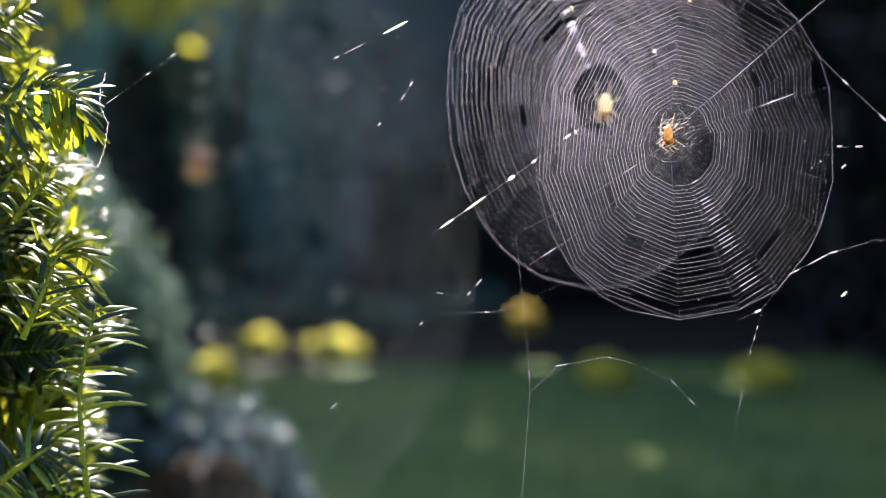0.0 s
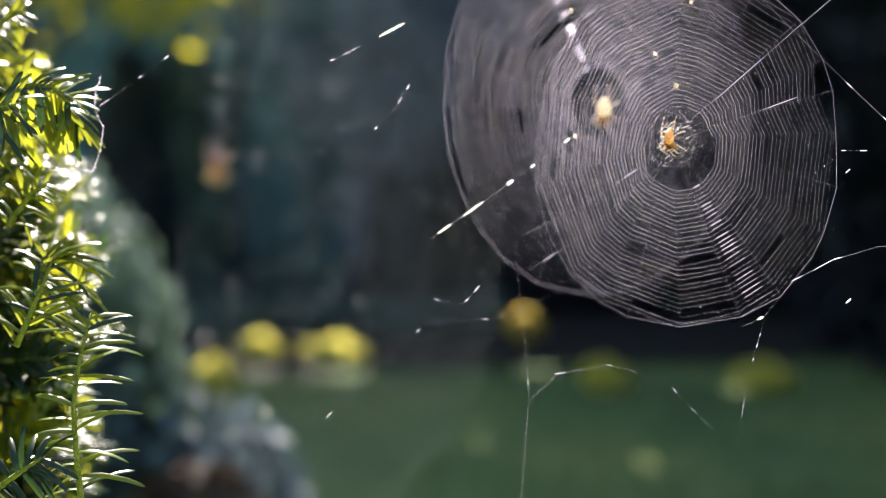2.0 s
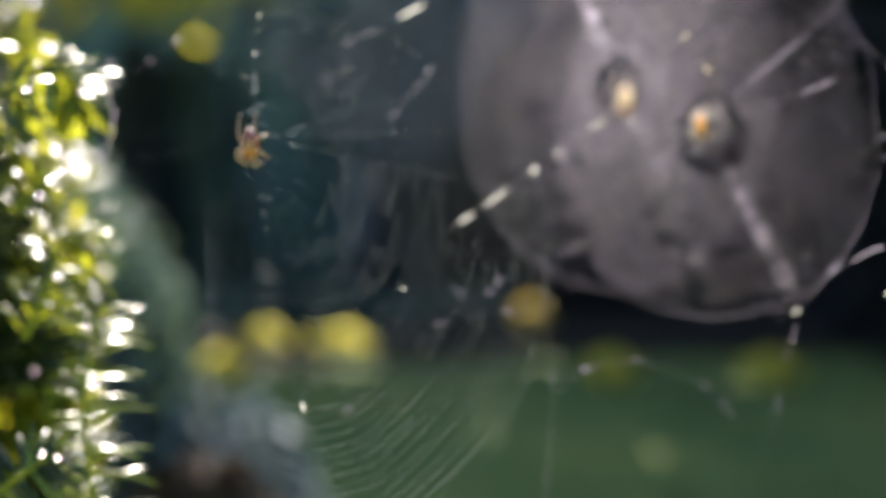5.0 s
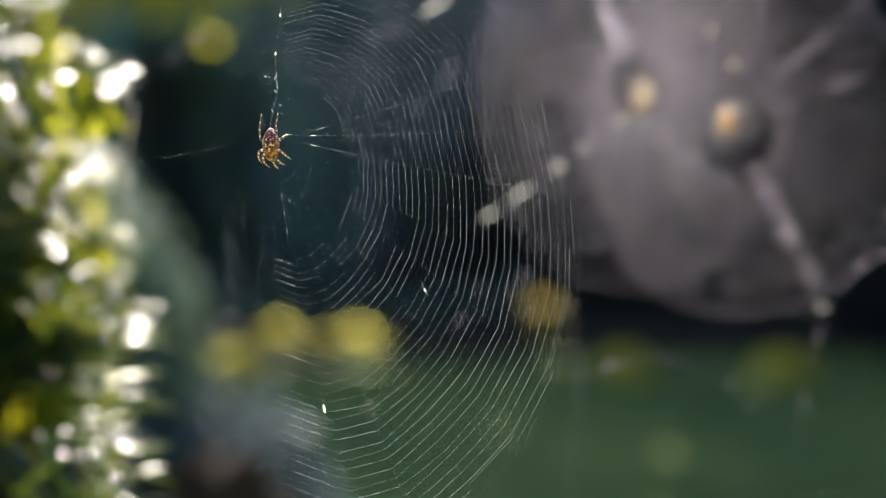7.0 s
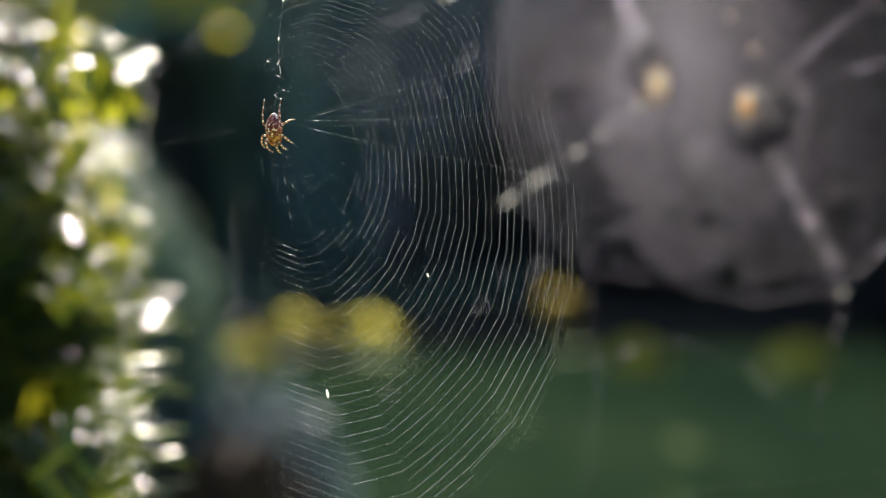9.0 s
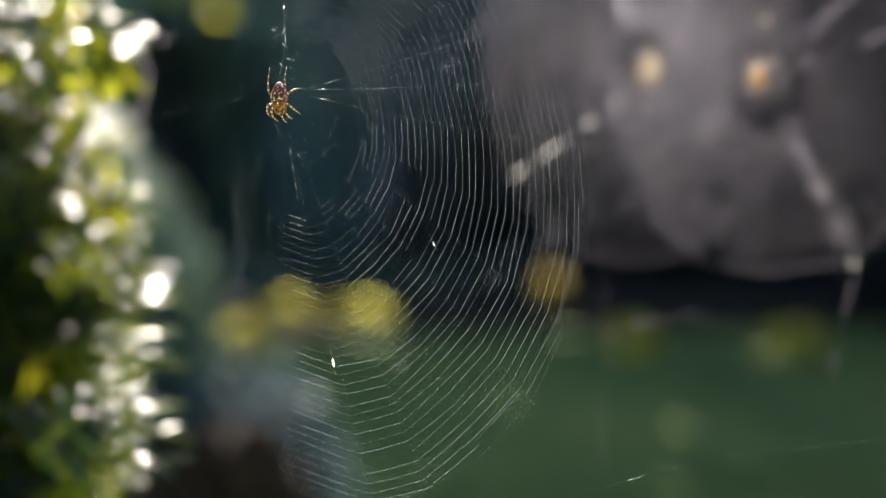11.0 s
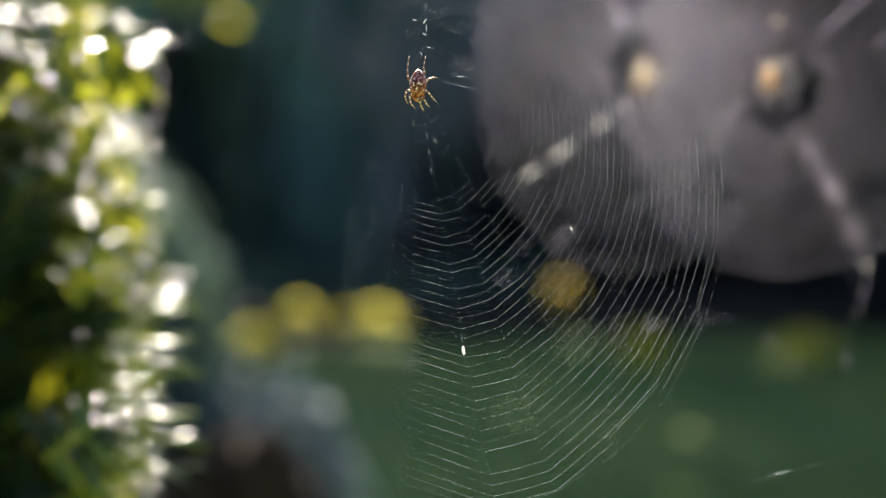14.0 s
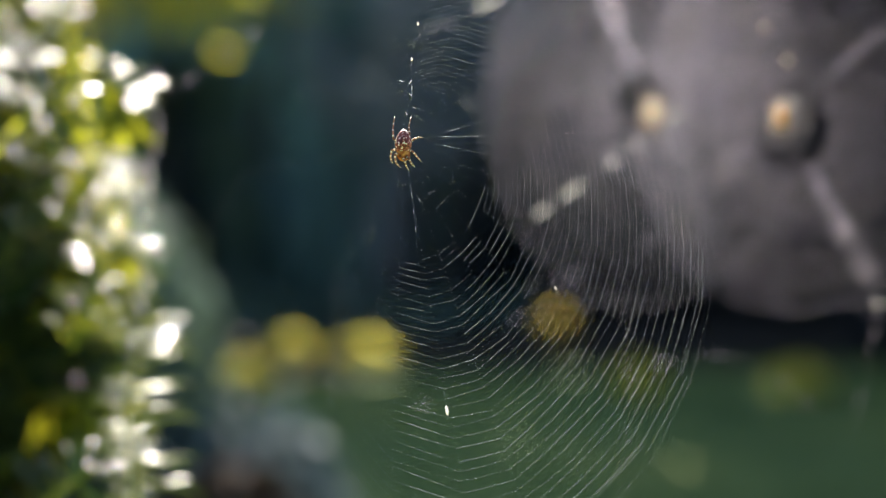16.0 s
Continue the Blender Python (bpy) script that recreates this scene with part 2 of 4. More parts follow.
def egg(V, Fc, centre, radii, rings=10, segs=14, point=0.0):
    """Adds an egg, its long axis along z; point narrows the top."""
    base = len(V)
    c = Vector(centre)
    V.append(c - Vector((0, 0, radii[2])))
    for i in range(1, rings):
        f = math.pi * i / rings
        z = -math.cos(f)
        w = math.sin(f) * (1 - point * z)
        for k in range(segs):
            a = 2 * math.pi * k / segs
            V.append(c + Vector((radii[0] * w * math.cos(a), radii[1] * w * math.sin(a), radii[2] * z)))
    V.append(c + Vector((0, 0, radii[2])))
    top = len(V) - 1
    for k in range(segs):
        Fc.append((base, base + 1 + (k + 1) % segs, base + 1 + k))
        Fc.append((top, top - segs + k, top - segs + (k + 1) % segs))
    for i in range(rings - 2):
        for k in range(segs):
            a, b = base + 1 + i * segs + k, base + 1 + i * segs + (k + 1) % segs
            Fc.append((a, b, b + segs, a + segs))


def leaf_mesh(name, points, normals, size, mat, rng, long=1.9, droop=0.0):
    """Many small folded leaves, one at each point."""
    n = len(points)
    P, N = np.asarray(points, float), np.asarray(normals, float)
    N = N + rng.normal(0, 0.55, (n, 3))
    N /= np.linalg.norm(N, axis=1, keepdims=True) + 1e-9
    A = rng.normal(0, 1, (n, 3)) + np.array([0, 0, -droop])
    A -= N * (A * N).sum(1, keepdims=True)
    A /= np.linalg.norm(A, axis=1, keepdims=True) + 1e-9
    B = np.cross(N, A)
    s = (size * rng.uniform(0.6, 1.35, n))[:, None]
    half = s * long * 0.5
    tip, end = P + A * half, P - A * half
    l = P + B * s * 0.5 + N * s * 0.16 - A * s * 0.1
    r = P - B * s * 0.5 + N * s * 0.16 - A * s * 0.1
    V = np.stack([end, l, tip, r], 1).reshape(-1, 3)
    i = np.arange(n)[:, None] * 4
    Fc = np.concatenate([i + [0, 2, 1], i + [0, 3, 2]], 1).reshape(-1, 3)
    return mesh_of(name, V, Fc.tolist(), mat)


def clumped(rng, n, centres, radii, shell=0.55):
    """Random points and outward normals in a set of ellipsoid clumps."""
    C, R = np.asarray(centres, float), np.asarray(radii, float)
    w = (R ** 2).sum(1)
    pick = rng.choice(len(C), n, p=w / w.sum())
    d = rng.normal(0, 1, (n, 3))
    d /= np.linalg.norm(d, axis=1, keepdims=True)
    rad = (shell + (1 - shell) * rng.random(n)) ** 0.8
    rad *= rng.uniform(0.85, 1.12, n)
    return C[pick] + d * R[pick] * rad[:, None], d


# ---------------------------------------------------------------- ground


def ground():
    xs = np.concatenate([[-900, -300, -90, -40], np.linspace(-18, 18, 49), [40, 90, 300, 900]])
    ys = np.concatenate([[-900, -300, -60, -20], np.linspace(-6, 30, 49), [60, 150, 400, 1200]])
    V = [(x, y, 0.03 * noise.noise((x * 0.4, y * 0.4, 0)) if abs(x) < 30 and abs(y) < 40 else 0.0) for y in ys for x in xs]
    w = len(xs)
    Fc = [(j * w + i, j * w + i + 1, j * w + w + i + 1, j * w + w + i) for j in range(len(ys) - 1) for i in range(w - 1)]
    ob = new("ground", mesh_of("ground", V, Fc, M_LAWN, True))
    tagged(ob, "mown green lawn in the shade of trees", "lawn", kind="structure")


def flower_bed():
    V, Fc = [], []
    nx, ny = 60, 10
    for j in range(ny + 1):
        for i in range(nx + 1):
            x = -14 + 28 * i / nx
            f = j / ny
            edge = 9.4 + 0.15 * max(0.0, x + 1)
            y = edge + (17.2 - edge) * f + (0.12 * math.sin(x * 0.7) + 0.1 * math.sin(x * 1.9 + 1)) * (1 - f)
            z = -0.05 + 0.16 * min(1, 8 * f) + 0.05 * noise.noise((x * 1.3, y * 1.3, 4))
            V.append((x, y, z))
    for j in range(ny):
        for i in range(nx):
            a = j * (nx + 1) + i
            Fc.append((a, a + 1, a + nx + 2, a + nx + 1))
    ob = new("soil_bed", mesh_of("soil_bed", V, Fc, M_SOIL, True))
    tagged(ob, "bare dark brown soil bed beyond the lawn", "flower bed", kind="structure")


def grass():
    rng = np.random.default_rng(5)
    n = 26000
    y = 4.6 + 8.2 * rng.random(n) ** 1.4
    x = rng.uniform(-0.45, 0.45, n) * y + rng.normal(0, 0.1, n)
    h = rng.uniform(0.025, 0.06, n)
    a = rng.uniform(0, math.pi, n)
    w = 0.004
    P = np.stack([x, y, np.full(n, -0.01)], 1)
    side = np.stack([np.cos(a) * w, np.sin(a) * w, np.zeros(n)], 1)
    lean = np.stack([rng.normal(0, 0.015, n), rng.normal(0, 0.015, n), h + 0.03], 1)
    V = np.stack([P - side, P + side, P + lean], 1).reshape(-1, 3)
    ob = new("grass", mesh_of("grass", V, np.arange(3 * n).reshape(-1, 3).tolist(), M_GRASS))
    tagged(ob, "short green grass blades of the lawn", "grass", kind="stuff")


# ---------------------------------------------------------------- garden behind


# yellow clumps standing for sunlit patches: place, half width, height of the heads
SUN_PATCHES = ((-1.50, 10.0, 0.16, 0.16, 21), (-0.885, 10.0, 0.23, 0.13, 22), (-1.50, 8.0, 0.11, 0.20, 23), (0.71, 10.5, 0.13, 0.31, 24), (1.15, 8.6, 0.15, 0.13, 25), (2.3, 8.7, 0.2, 0.10, 26))
# sunny spots on the lawn: place and half width
DAPPLES = ((1.2, 9.0, 0.28), (2.3, 8.9, 0.32), (0.12, 7.25, 0.45))
# spots where sprays and beads are added for sun glints
GLINTS = ((-1.09, 12.8, 2.60), (-1.24, 12.8, 2.05), (-1.0, 12.8, 1.98), (-0.84, 2.98, 1.36), (-0.78, 2.98, 1.27), (-0.79, 2.98, 1.23), (-0.58, 2.98, 0.99))
# places in the golden tree that the sun reaches
SUNNY_LEAVES = ((-3.03, 10.3, 2.98), (-2.12, 10.3, 2.80), (-1.60, 10.3, 3.0), (-2.6, 10.3, 3.0), (-3.37, 10.3, 2.95), (-1.85, 10.3, 3.05))


def clear_of_sun_patches(p):
    """Which leaves to keep: those between the sun and the yellow clumps or glints are cut."""
    keep, way = np.ones(len(p), bool), np.array(TO_SUN)
    for fx, fy, w, h, _ in SUN_PATCHES[:4]:
        rel = p - np.array([fx, fy, h + 0.08])
        keep &= np.linalg.norm(rel - np.outer(rel @ way, way), axis=1) > w + 0.07
    for spot in GLINTS:
        rel = p - np.array(spot)
        along = rel @ way
        keep &= (np.linalg.norm(rel - np.outer(along, way), axis=1) > 0.11) | (along < 0.08)
    return keep


def clear_of_dapples(p, rng):
    """Which leaves to keep, thinned out to let sun onto chosen spots of the lawn."""
    keep, way = np.ones(len(p), bool), np.array(TO_SUN)
    for fx, fy, w in DAPPLES:
        rel = p - np.array([fx, fy, 0.1])
        away = np.linalg.norm(rel - np.outer(rel @ way, way), axis=1)
        keep &= rng.random(len(p)) > 0.8 * np.exp(-(away / w) ** 4)
    return keep


def tree(x, y, height, trunk_r, crown_r, crown_z, leaf_mat, label, seed, leaf=0.2, n=5200, name="tree", wood=None, lean=0.0):
    rng = np.random.default_rng(seed)
    ob = thing(name, label, "tree", pose(x, y, 0))
    V, Fc = [], []
    pts = [(lean * (k / 8) ** 2 + 0.12 * math.sin(1.7 * k + seed), 0.1 * math.cos(1.3 * k + seed), -0.1 + height * 0.85 * k / 8) for k in range(9)]
    tube(V, Fc, pts, [trunk_r * (1.35 if k == 0 else 1 - 0.1 * k) for k in range(9)], 12)
    part("trunk", mesh_of("trunk", V, Fc, wood or M_BARK, True), ob)
    centres, radii = [], []
    V, Fc = [], []
    for k in range(11):
        a = 2.4 * k + seed
        z = crown_z + (height - crown_z) * (k + 0.5) / 11
        r = crown_r * (1 - 0.55 * (k / 11) ** 2) * rng.uniform(0.55, 0.8)
        c = Vector((lean * 0.9 + r * math.cos(a), r * math.sin(a), z))
        centres.append(c)
        radii.append((crown_r * 0.48, crown_r * 0.48, crown_r * 0.34))
        low = max(0.8, min(z - 0.7 * r, height * 0.8))
        start = Vector((lean * (low / (0.85 * height)) ** 2, 0, low))
        V, Fc = [], []
        tube(V, Fc, [start, start.lerp(c, 0.5) + Vector((0, 0, 0.15)), c], [trunk_r * 0.34, trunk_r * 0.2, trunk_r * 0.06], 6)
        part("limb", mesh_of("limb", V, Fc, wood or M_BARK, True), ob)
    p, d = clumped(rng, n, centres, radii, 0.3)
    # openings cut in the canopy so that sun lights the yellow clumps and glints
    way = np.array(TO_SUN)
    keep = clear_of_sun_patches(p + np.array([x, y, 0]))
    keep &= clear_of_dapples(p + np.array([x, y, 0]), rng)
    if name != "golden_tree":
        for spot in SUNNY_LEAVES:
            rel = p + np.array([x, y, 0]) - np.array(spot)
            keep &= np.linalg.norm(rel - np.outer(rel @ way, way), axis=1) > 0.22
    # leaves thinned out to let more sun onto the middle of the lawn
    rel = p + np.array([x, y, 0]) - np.array([-0.6, 6.8, 0])
    off = rel - np.outer(rel @ way, way)
    keep &= rng.random(len(p)) > 0.5 * np.exp(-(np.linalg.norm(off, axis=1) / 1.9) ** 2)
    p, d = p[keep], d[keep]
    part("crown", leaf_mesh("crown", p, d, leaf, leaf_mat, rng, 1.8, 0.4), ob, kind="stuff")
    return ob


def shrub(name, label, x, y, clumps, n, leaf, mat, seed, category="shrub", extra=None, group=""):
    """A many-stemmed bush: stems, a leafy crown in clumps."""
    rng = np.random.default_rng(seed)
    ob = thing(name, label, category, pose(x, y, 0), group)
    for cx, cy, cz, rx, ry, rz in clumps:
        V, Fc = [], []
        tube(V, Fc, [(cx * 0.3, cy * 0.3, -0.03), (cx * 0.7, cy * 0.7, cz * 0.5), (cx, cy, cz + rz * 0.5)], [0.03 * rz + 0.006, 0.02 * rz + 0.004, 0.004], 6)
        part("stem", mesh_of("stem", V, Fc, M_BARK, True), ob)
    p, d = clumped(rng, n, [c[:3] for c in clumps], [c[3:] for c in clumps], 0.45)
    keep = p[:, 2] > 0.02
    if category == "tree":
        keep &= clear_of_sun_patches(p + np.array([x, y, 0])) & clear_of_dapples(p + np.array([x, y, 0]), rng)
    part("foliage", leaf_mesh("foliage", p[keep], d[keep], leaf, mat, rng, 1.9, 0.3), ob, kind="stuff")
    if extra:
        nm, lab, m2, frac, lf, *own = extra
        own = own or clumps
        p, d = clumped(rng, int(n * frac), [c[:3] for c in own], [c[3:] for c in own], 0.9)
        keep = p[:, 2] > 0.02
        part(nm, leaf_mesh(nm, p[keep], d[keep], lf, m2, rng, 1.3), ob, lab, "stuff")
    return ob


def tall_hedge(x0, x1, y, depth, height, mat, label, seed, n, m=None):
    rng = np.random.default_rng(seed)
    ob = thing("garden_hedge", label, "hedge", m or pose((x0 + x1) / 2, y, 0))
    w = (x1 - x0) / 2
    # dark sheet behind the leaves, the hedge's inner shade put into its colour
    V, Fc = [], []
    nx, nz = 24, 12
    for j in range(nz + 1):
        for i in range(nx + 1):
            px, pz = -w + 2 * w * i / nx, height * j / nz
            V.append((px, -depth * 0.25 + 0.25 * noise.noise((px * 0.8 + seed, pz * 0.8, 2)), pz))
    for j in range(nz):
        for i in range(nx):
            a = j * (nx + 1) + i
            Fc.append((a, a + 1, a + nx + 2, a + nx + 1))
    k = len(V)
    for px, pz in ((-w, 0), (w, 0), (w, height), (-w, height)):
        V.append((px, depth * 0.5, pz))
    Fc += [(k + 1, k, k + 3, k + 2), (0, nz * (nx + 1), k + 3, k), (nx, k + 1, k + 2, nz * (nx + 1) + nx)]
    part("shade_core", mesh_of("shade_core", V, Fc, M_YEW_CORE, True), ob, "dark core inside the hedge, standing for shade")
    px, pz = rng.uniform(-w, w, n), height * rng.random(n)
    py = np.array([-depth * 0.35 + 0.45 * noise.noise((a * 0.8 + seed, b * 0.8, 2)) for a, b in zip(px, pz)]) + rng.normal(0, 0.12, n)
    nr = np.tile([0, -1.0, 0.4], (n, 1))
    part("foliage", leaf_mesh("foliage", np.stack([px, py, pz], 1), nr, 0.16, mat, rng, 2.4, 1.2), ob, kind="stuff")


def garden():
    tall_hedge(-14, -0.3, 17.0, 1.6, 4.6, M_TEAL, "tall blue-green conifer hedge behind the lawn", 3, 9000)
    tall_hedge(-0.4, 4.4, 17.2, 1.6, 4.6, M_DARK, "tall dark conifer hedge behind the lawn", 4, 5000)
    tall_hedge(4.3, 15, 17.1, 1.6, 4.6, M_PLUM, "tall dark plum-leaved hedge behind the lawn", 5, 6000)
    # two hedges added to cut sky light from the right and from behind
    tall_hedge(-7, 7, 0, 1.6, 7.6, M_PLUM, "tall dark hedge added at the side to dim the lawn", 6, 8000, pose(4.2, 9.6, 0, 0, 0, -90))
    tall_hedge(-9, 9, 0, 1.6, 5.0, M_DARK, "unseen dark hedge added behind to cut the sky light", 7, 4000, pose(0, -5.0, 0, 0, 0, 180))
    # crowns stand above the view; most trees are added to shade the lawn
    tree(-1.05, 15.2, 9.0, 0.34, 3.9, 5.8, M_DARK, "old tree with a thick grey trunk at the soil bed", 11, 0.2, 7500, "tree", None, 0.8)
    tree(-2.4, 14.7, 8.3, 0.11, 2.05, 6.4, M_DARK, "slender dark-stemmed tree added to shade the lawn", 19, 0.17, 5600, "tree", M_BARK_DARK)
    tree(3.6, 15.4, 9.0, 0.26, 3.8, 5.8, M_DARK, "tree with a blackish trunk, added to shade the lawn", 13, 0.2, 7000, "tree", M_BARK_DARK)
    tree(-7.6, 15.6, 8.8, 0.26, 2.6, 5.2, M_DARK, "tree with a grey trunk before the hedge", 12)
    tree(7.9, 14.8, 9.0, 0.30, 3.4, 5.6, M_DARK, "tree with a dark spreading crown", 14)
    tree(2.4, 19.6, 9.6, 0.30, 3.8, 5.4, M_DARK, "unseen tree added behind the hedge to shade the lawn", 17)
    tree(-8.4, 19.6, 9.4, 0.30, 3.4, 5.4, M_DARK, "unseen tree added behind the hedge to shade the lawn", 18)
    tree(-2.6, 18.9, 9.0, 0.24, 3.3, 5.4, M_DARK, "unseen tree added behind the hedge to shade the lawn", 15, 0.2, 6500)
    tree(-3.6, 10.4, 4.3, 0.12, 2.2, 3.17, M_SUNLIT_LEAF, "small tree with leaves coloured golden-green for sunlight", 16, 0.12, 2300, "golden_tree")
    # yellow clumps along the edge of the lawn, sunlight put into the petal colour
    for x, y, w, h, seed in SUN_PATCHES:
        gold = 0 < x < 1
        shrub("sun_patch_clump", "low golden-orange clump standing for a sunlit patch on the soil bed" if gold else "low yellow clump standing for a sunlit patch at the lawn's edge", x, y, [(w * a, w * b, h + 0.1 * c, w * d, w * d * 0.8, 0.07) for a, b, c, d in ((-0.55, 0, 0.1, 0.5), (0.05, 0.15, 0.4, 0.5), (0.5, -0.1, -0.2, 0.55), (-0.15, -0.3, -0.4, 0.45), (0.85, 0.1, -0.3, 0.3))], 160, 0.045, M_CLUMP_LEAF, seed, "flowers",
              ("petals", "golden-orange petals" if gold else "bright yellow petals", M_SUN_GOLD if gold else M_SUN_YELLOW, 8.0 if gold else 6.0, 0.06), "yellow flower clumps")
    # blue-grey mound beside the lawn, and the sloping bush over it
    shrub("mound_shrub", "rounded shrub with blue-grey leaves and dry brown twigs", -0.58, 3.05,
          [(0.0, 0.05, 0.58, 0.24, 0.2, 0.25), (0.06, 0.0, 0.34, 0.26, 0.24, 0.32), (-0.2, 0.1, 0.5, 0.25, 0.2, 0.28), (-0.1, 0.1, 0.25, 0.3, 0.25, 0.26)],
          3600, 0.035, M_GLAUCOUS, 31, "shrub",
          ("dry_foliage", "dry brown leaves", M_DRY, 0.9, 0.035, (0.0, -0.16, 0.52, 0.17, 0.10, 0.17), (-0.08, -0.16, 0.38, 0.2, 0.12, 0.22)))
    juniper = shrub("juniper", "sloping juniper with grey-green sprays beside the lawn", -0.95, 3.2,
          [(-0.10, 0.1, 1.26, 0.18, 0.2, 0.17), (0.03, 0.0, 1.15, 0.17, 0.18, 0.17), (0.12, 0.0, 1.02, 0.15, 0.18, 0.15), (0.18, 0.0, 0.89, 0.12, 0.16, 0.13), (0.24, -0.02, 0.77, 0.10, 0.14, 0.12), (-0.05, 0.1, 0.8, 0.3, 0.25, 0.4), (-0.2, 0.1, 0.45, 0.4, 0.3, 0.4), (-0.34, 0.15, 1.1, 0.25, 0.22, 0.4)],
          5200, 0.03, M_JUNIPER, 32, "shrub",
          # lower sprays take a second leaf colour, their shade put into its blue-grey
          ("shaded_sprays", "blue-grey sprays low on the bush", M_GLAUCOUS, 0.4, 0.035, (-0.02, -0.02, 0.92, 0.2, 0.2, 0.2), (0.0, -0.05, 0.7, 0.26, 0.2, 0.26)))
    weeping = shrub("weeping_tree", "weeping tree with hanging silver-blue foliage", -0.60, 13.4,
          [(0.0, 0, 3.5, 0.8, 0.5, 0.9), (-0.55, 0, 2.9, 0.45, 0.4, 0.9), (0.42, 0.1, 2.6, 0.45, 0.4, 1.0), (-0.1, -0.1, 2.3, 0.4, 0.4, 0.8), (-0.35, 0, 1.2, 0.2, 0.2, 0.8), (0.7, 0.2, 3.4, 0.5, 0.4, 0.9), (-1.1, 0.1, 3.5, 0.6, 0.4, 0.8), (-0.9, 0.1, 2.7, 0.3, 0.3, 0.6), (1.2, 0.3, 3.7, 0.5, 0.4, 0.7)],
          4800, 0.07, M_MIST, 37, "tree")
    # leaf sprays added in the weeping tree to make sun glints
    rng = np.random.default_rng(73)
    for x, y, z in GLINTS[:3]:
        p = np.array([x + 0.60, y - 13.4, z]) + rng.normal(0, 0.035, (16, 3))
        part("spray", leaf_mesh("spray", p, np.tile([0.0, -0.4, 1.0], (16, 1)), 0.05, M_MIST, rng, 1.8, 0.4), weeping, "sunlit spray of silver leaves", "stuff")
    # white beads added on the juniper in place of glints
    for x, y, z in GLINTS[3:]:
        V, Fc = [], []
        egg(V, Fc, (x + 0.95, y - 3.2, z), (0.006, 0.006, 0.0065), 6, 8)
        part("glint_bead", mesh_of("glint_bead", V, Fc, M_BEAD, True), juniper, "white bead added for a sun glint")
    shrub("border_shrub", "broad blue-green shrub at the far side of the lawn", -1.95, 13.6,
          [(0, 0, 1.0, 0.7, 0.5, 0.8), (0.55, 0.1, 0.8, 0.5, 0.4, 0.6), (-0.5, 0.1, 1.3, 0.45, 0.4, 0.6), (0.2, 0.1, 1.6, 0.5, 0.4, 0.5)], 3000, 0.08, M_TEAL, 38)
    shrub("lawn_shrub", "upright shrub with blue-green leaves beside the lawn", -2.85, 8.2, [(0, 0, 0.9, 0.8, 0.6, 0.85), (0.35, -0.1, 0.5, 0.7, 0.5, 0.5), (-0.5, 0.1, 1.1, 0.6, 0.5, 0.8)], 3000, 0.07, M_TEAL, 35)
    shrub("conifer_shrub", "narrow blackish conifer beside the lawn", -3.2, 12.5, [(0, 0, 0.5, 0.5, 0.45, 0.55), (0.05, 0, 1.2, 0.48, 0.42, 0.6), (-0.04, 0, 1.9, 0.40, 0.36, 0.6), (0.02, 0, 2.5, 0.26, 0.24, 0.5)], 4200, 0.08, M_DARK, 36)
    shrub("conifer_shrub", "dark green conifer with a blunt top beside the lawn", -2.62, 12.9, [(0, 0, 0.5, 0.45, 0.4, 0.55), (0.05, 0, 1.2, 0.45, 0.4, 0.6), (-0.05, 0, 1.9, 0.42, 0.36, 0.6), (-0.1, 0, 2.6, 0.36, 0.3, 0.5)], 4200, 0.08, M_COVER, 39)
    shrub("border_shrub", "loose green shrub at the foot of the hedge", -3.0, 14.2, [(0, 0, 0.8, 1.0, 0.7, 0.8), (0.9, 0.1, 0.6, 0.8, 0.6, 0.6)], 1800, 0.11, M_TEAL, 33)
    for k, (x, y, w) in enumerate(((-2.0, 11.7, 0.5), (-1.15, 12.0, 0.45), (-0.35, 11.8, 0.5), (0.35, 12.6, 0.4))):
        shrub("ground_cover", "low mat of dark green leaves on the soil bed", x, y, [(0, 0, 0.2, w, 0.4, 0.22), (0.4 * w, 0.1, 0.3, 0.5 * w, 0.3, 0.2), (-0.5 * w, 0.05, 0.26, 0.5 * w, 0.3, 0.2)], 900, 0.06, M_COVER, 41 + k, "ground cover", None, "low mats of leaves")
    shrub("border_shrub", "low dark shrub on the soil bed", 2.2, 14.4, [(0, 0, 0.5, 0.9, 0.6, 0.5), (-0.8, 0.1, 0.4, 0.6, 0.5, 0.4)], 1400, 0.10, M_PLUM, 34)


# ---------------------------------------------------------------- yew


def rim(z):
    """How far the yew's outer twigs stand out at the height z."""
    # above 1.5 the top is unseen, added to shade the bush's front
    return float(np.interp(z, [0.0, 0.9, 1.05, 1.15, 1.24, 1.272, 1.295, 1.312, 1.34, 1.39, 1.42, 1.46, 1.6, 2.1, 2.35],
                           [-0.29, -0.278, -0.272, -0.268, -0.262, -0.262, -0.278, -0.284, -0.280, -0.280, -0.288, -0.300, -0.32, -0.33, -0.46]))


def needle(V, Fc, base, way, up, length, width, curl):
    way, up = way.normalized(), (up - way * up.dot(way)).normalized()
    side = way.cross(up)
    k0 = len(V)
    steps = ((0.0, 0.3), (0.12, 0.85), (0.4, 1.0), (0.75, 0.95), (0.93, 0.7), (1.0, 0.15))
    for f, w in steps:
        c = base + way * length * f - up * curl * length * f * f
        V.extend((c - side * width * 0.5 * w, c + up * width * 0.3 * w, c + side * width * 0.5 * w))
    for i in range(5):
        for k in range(2):
            a = k0 + 3 * i + k
            Fc.append((a, a + 1, a + 4, a + 3))


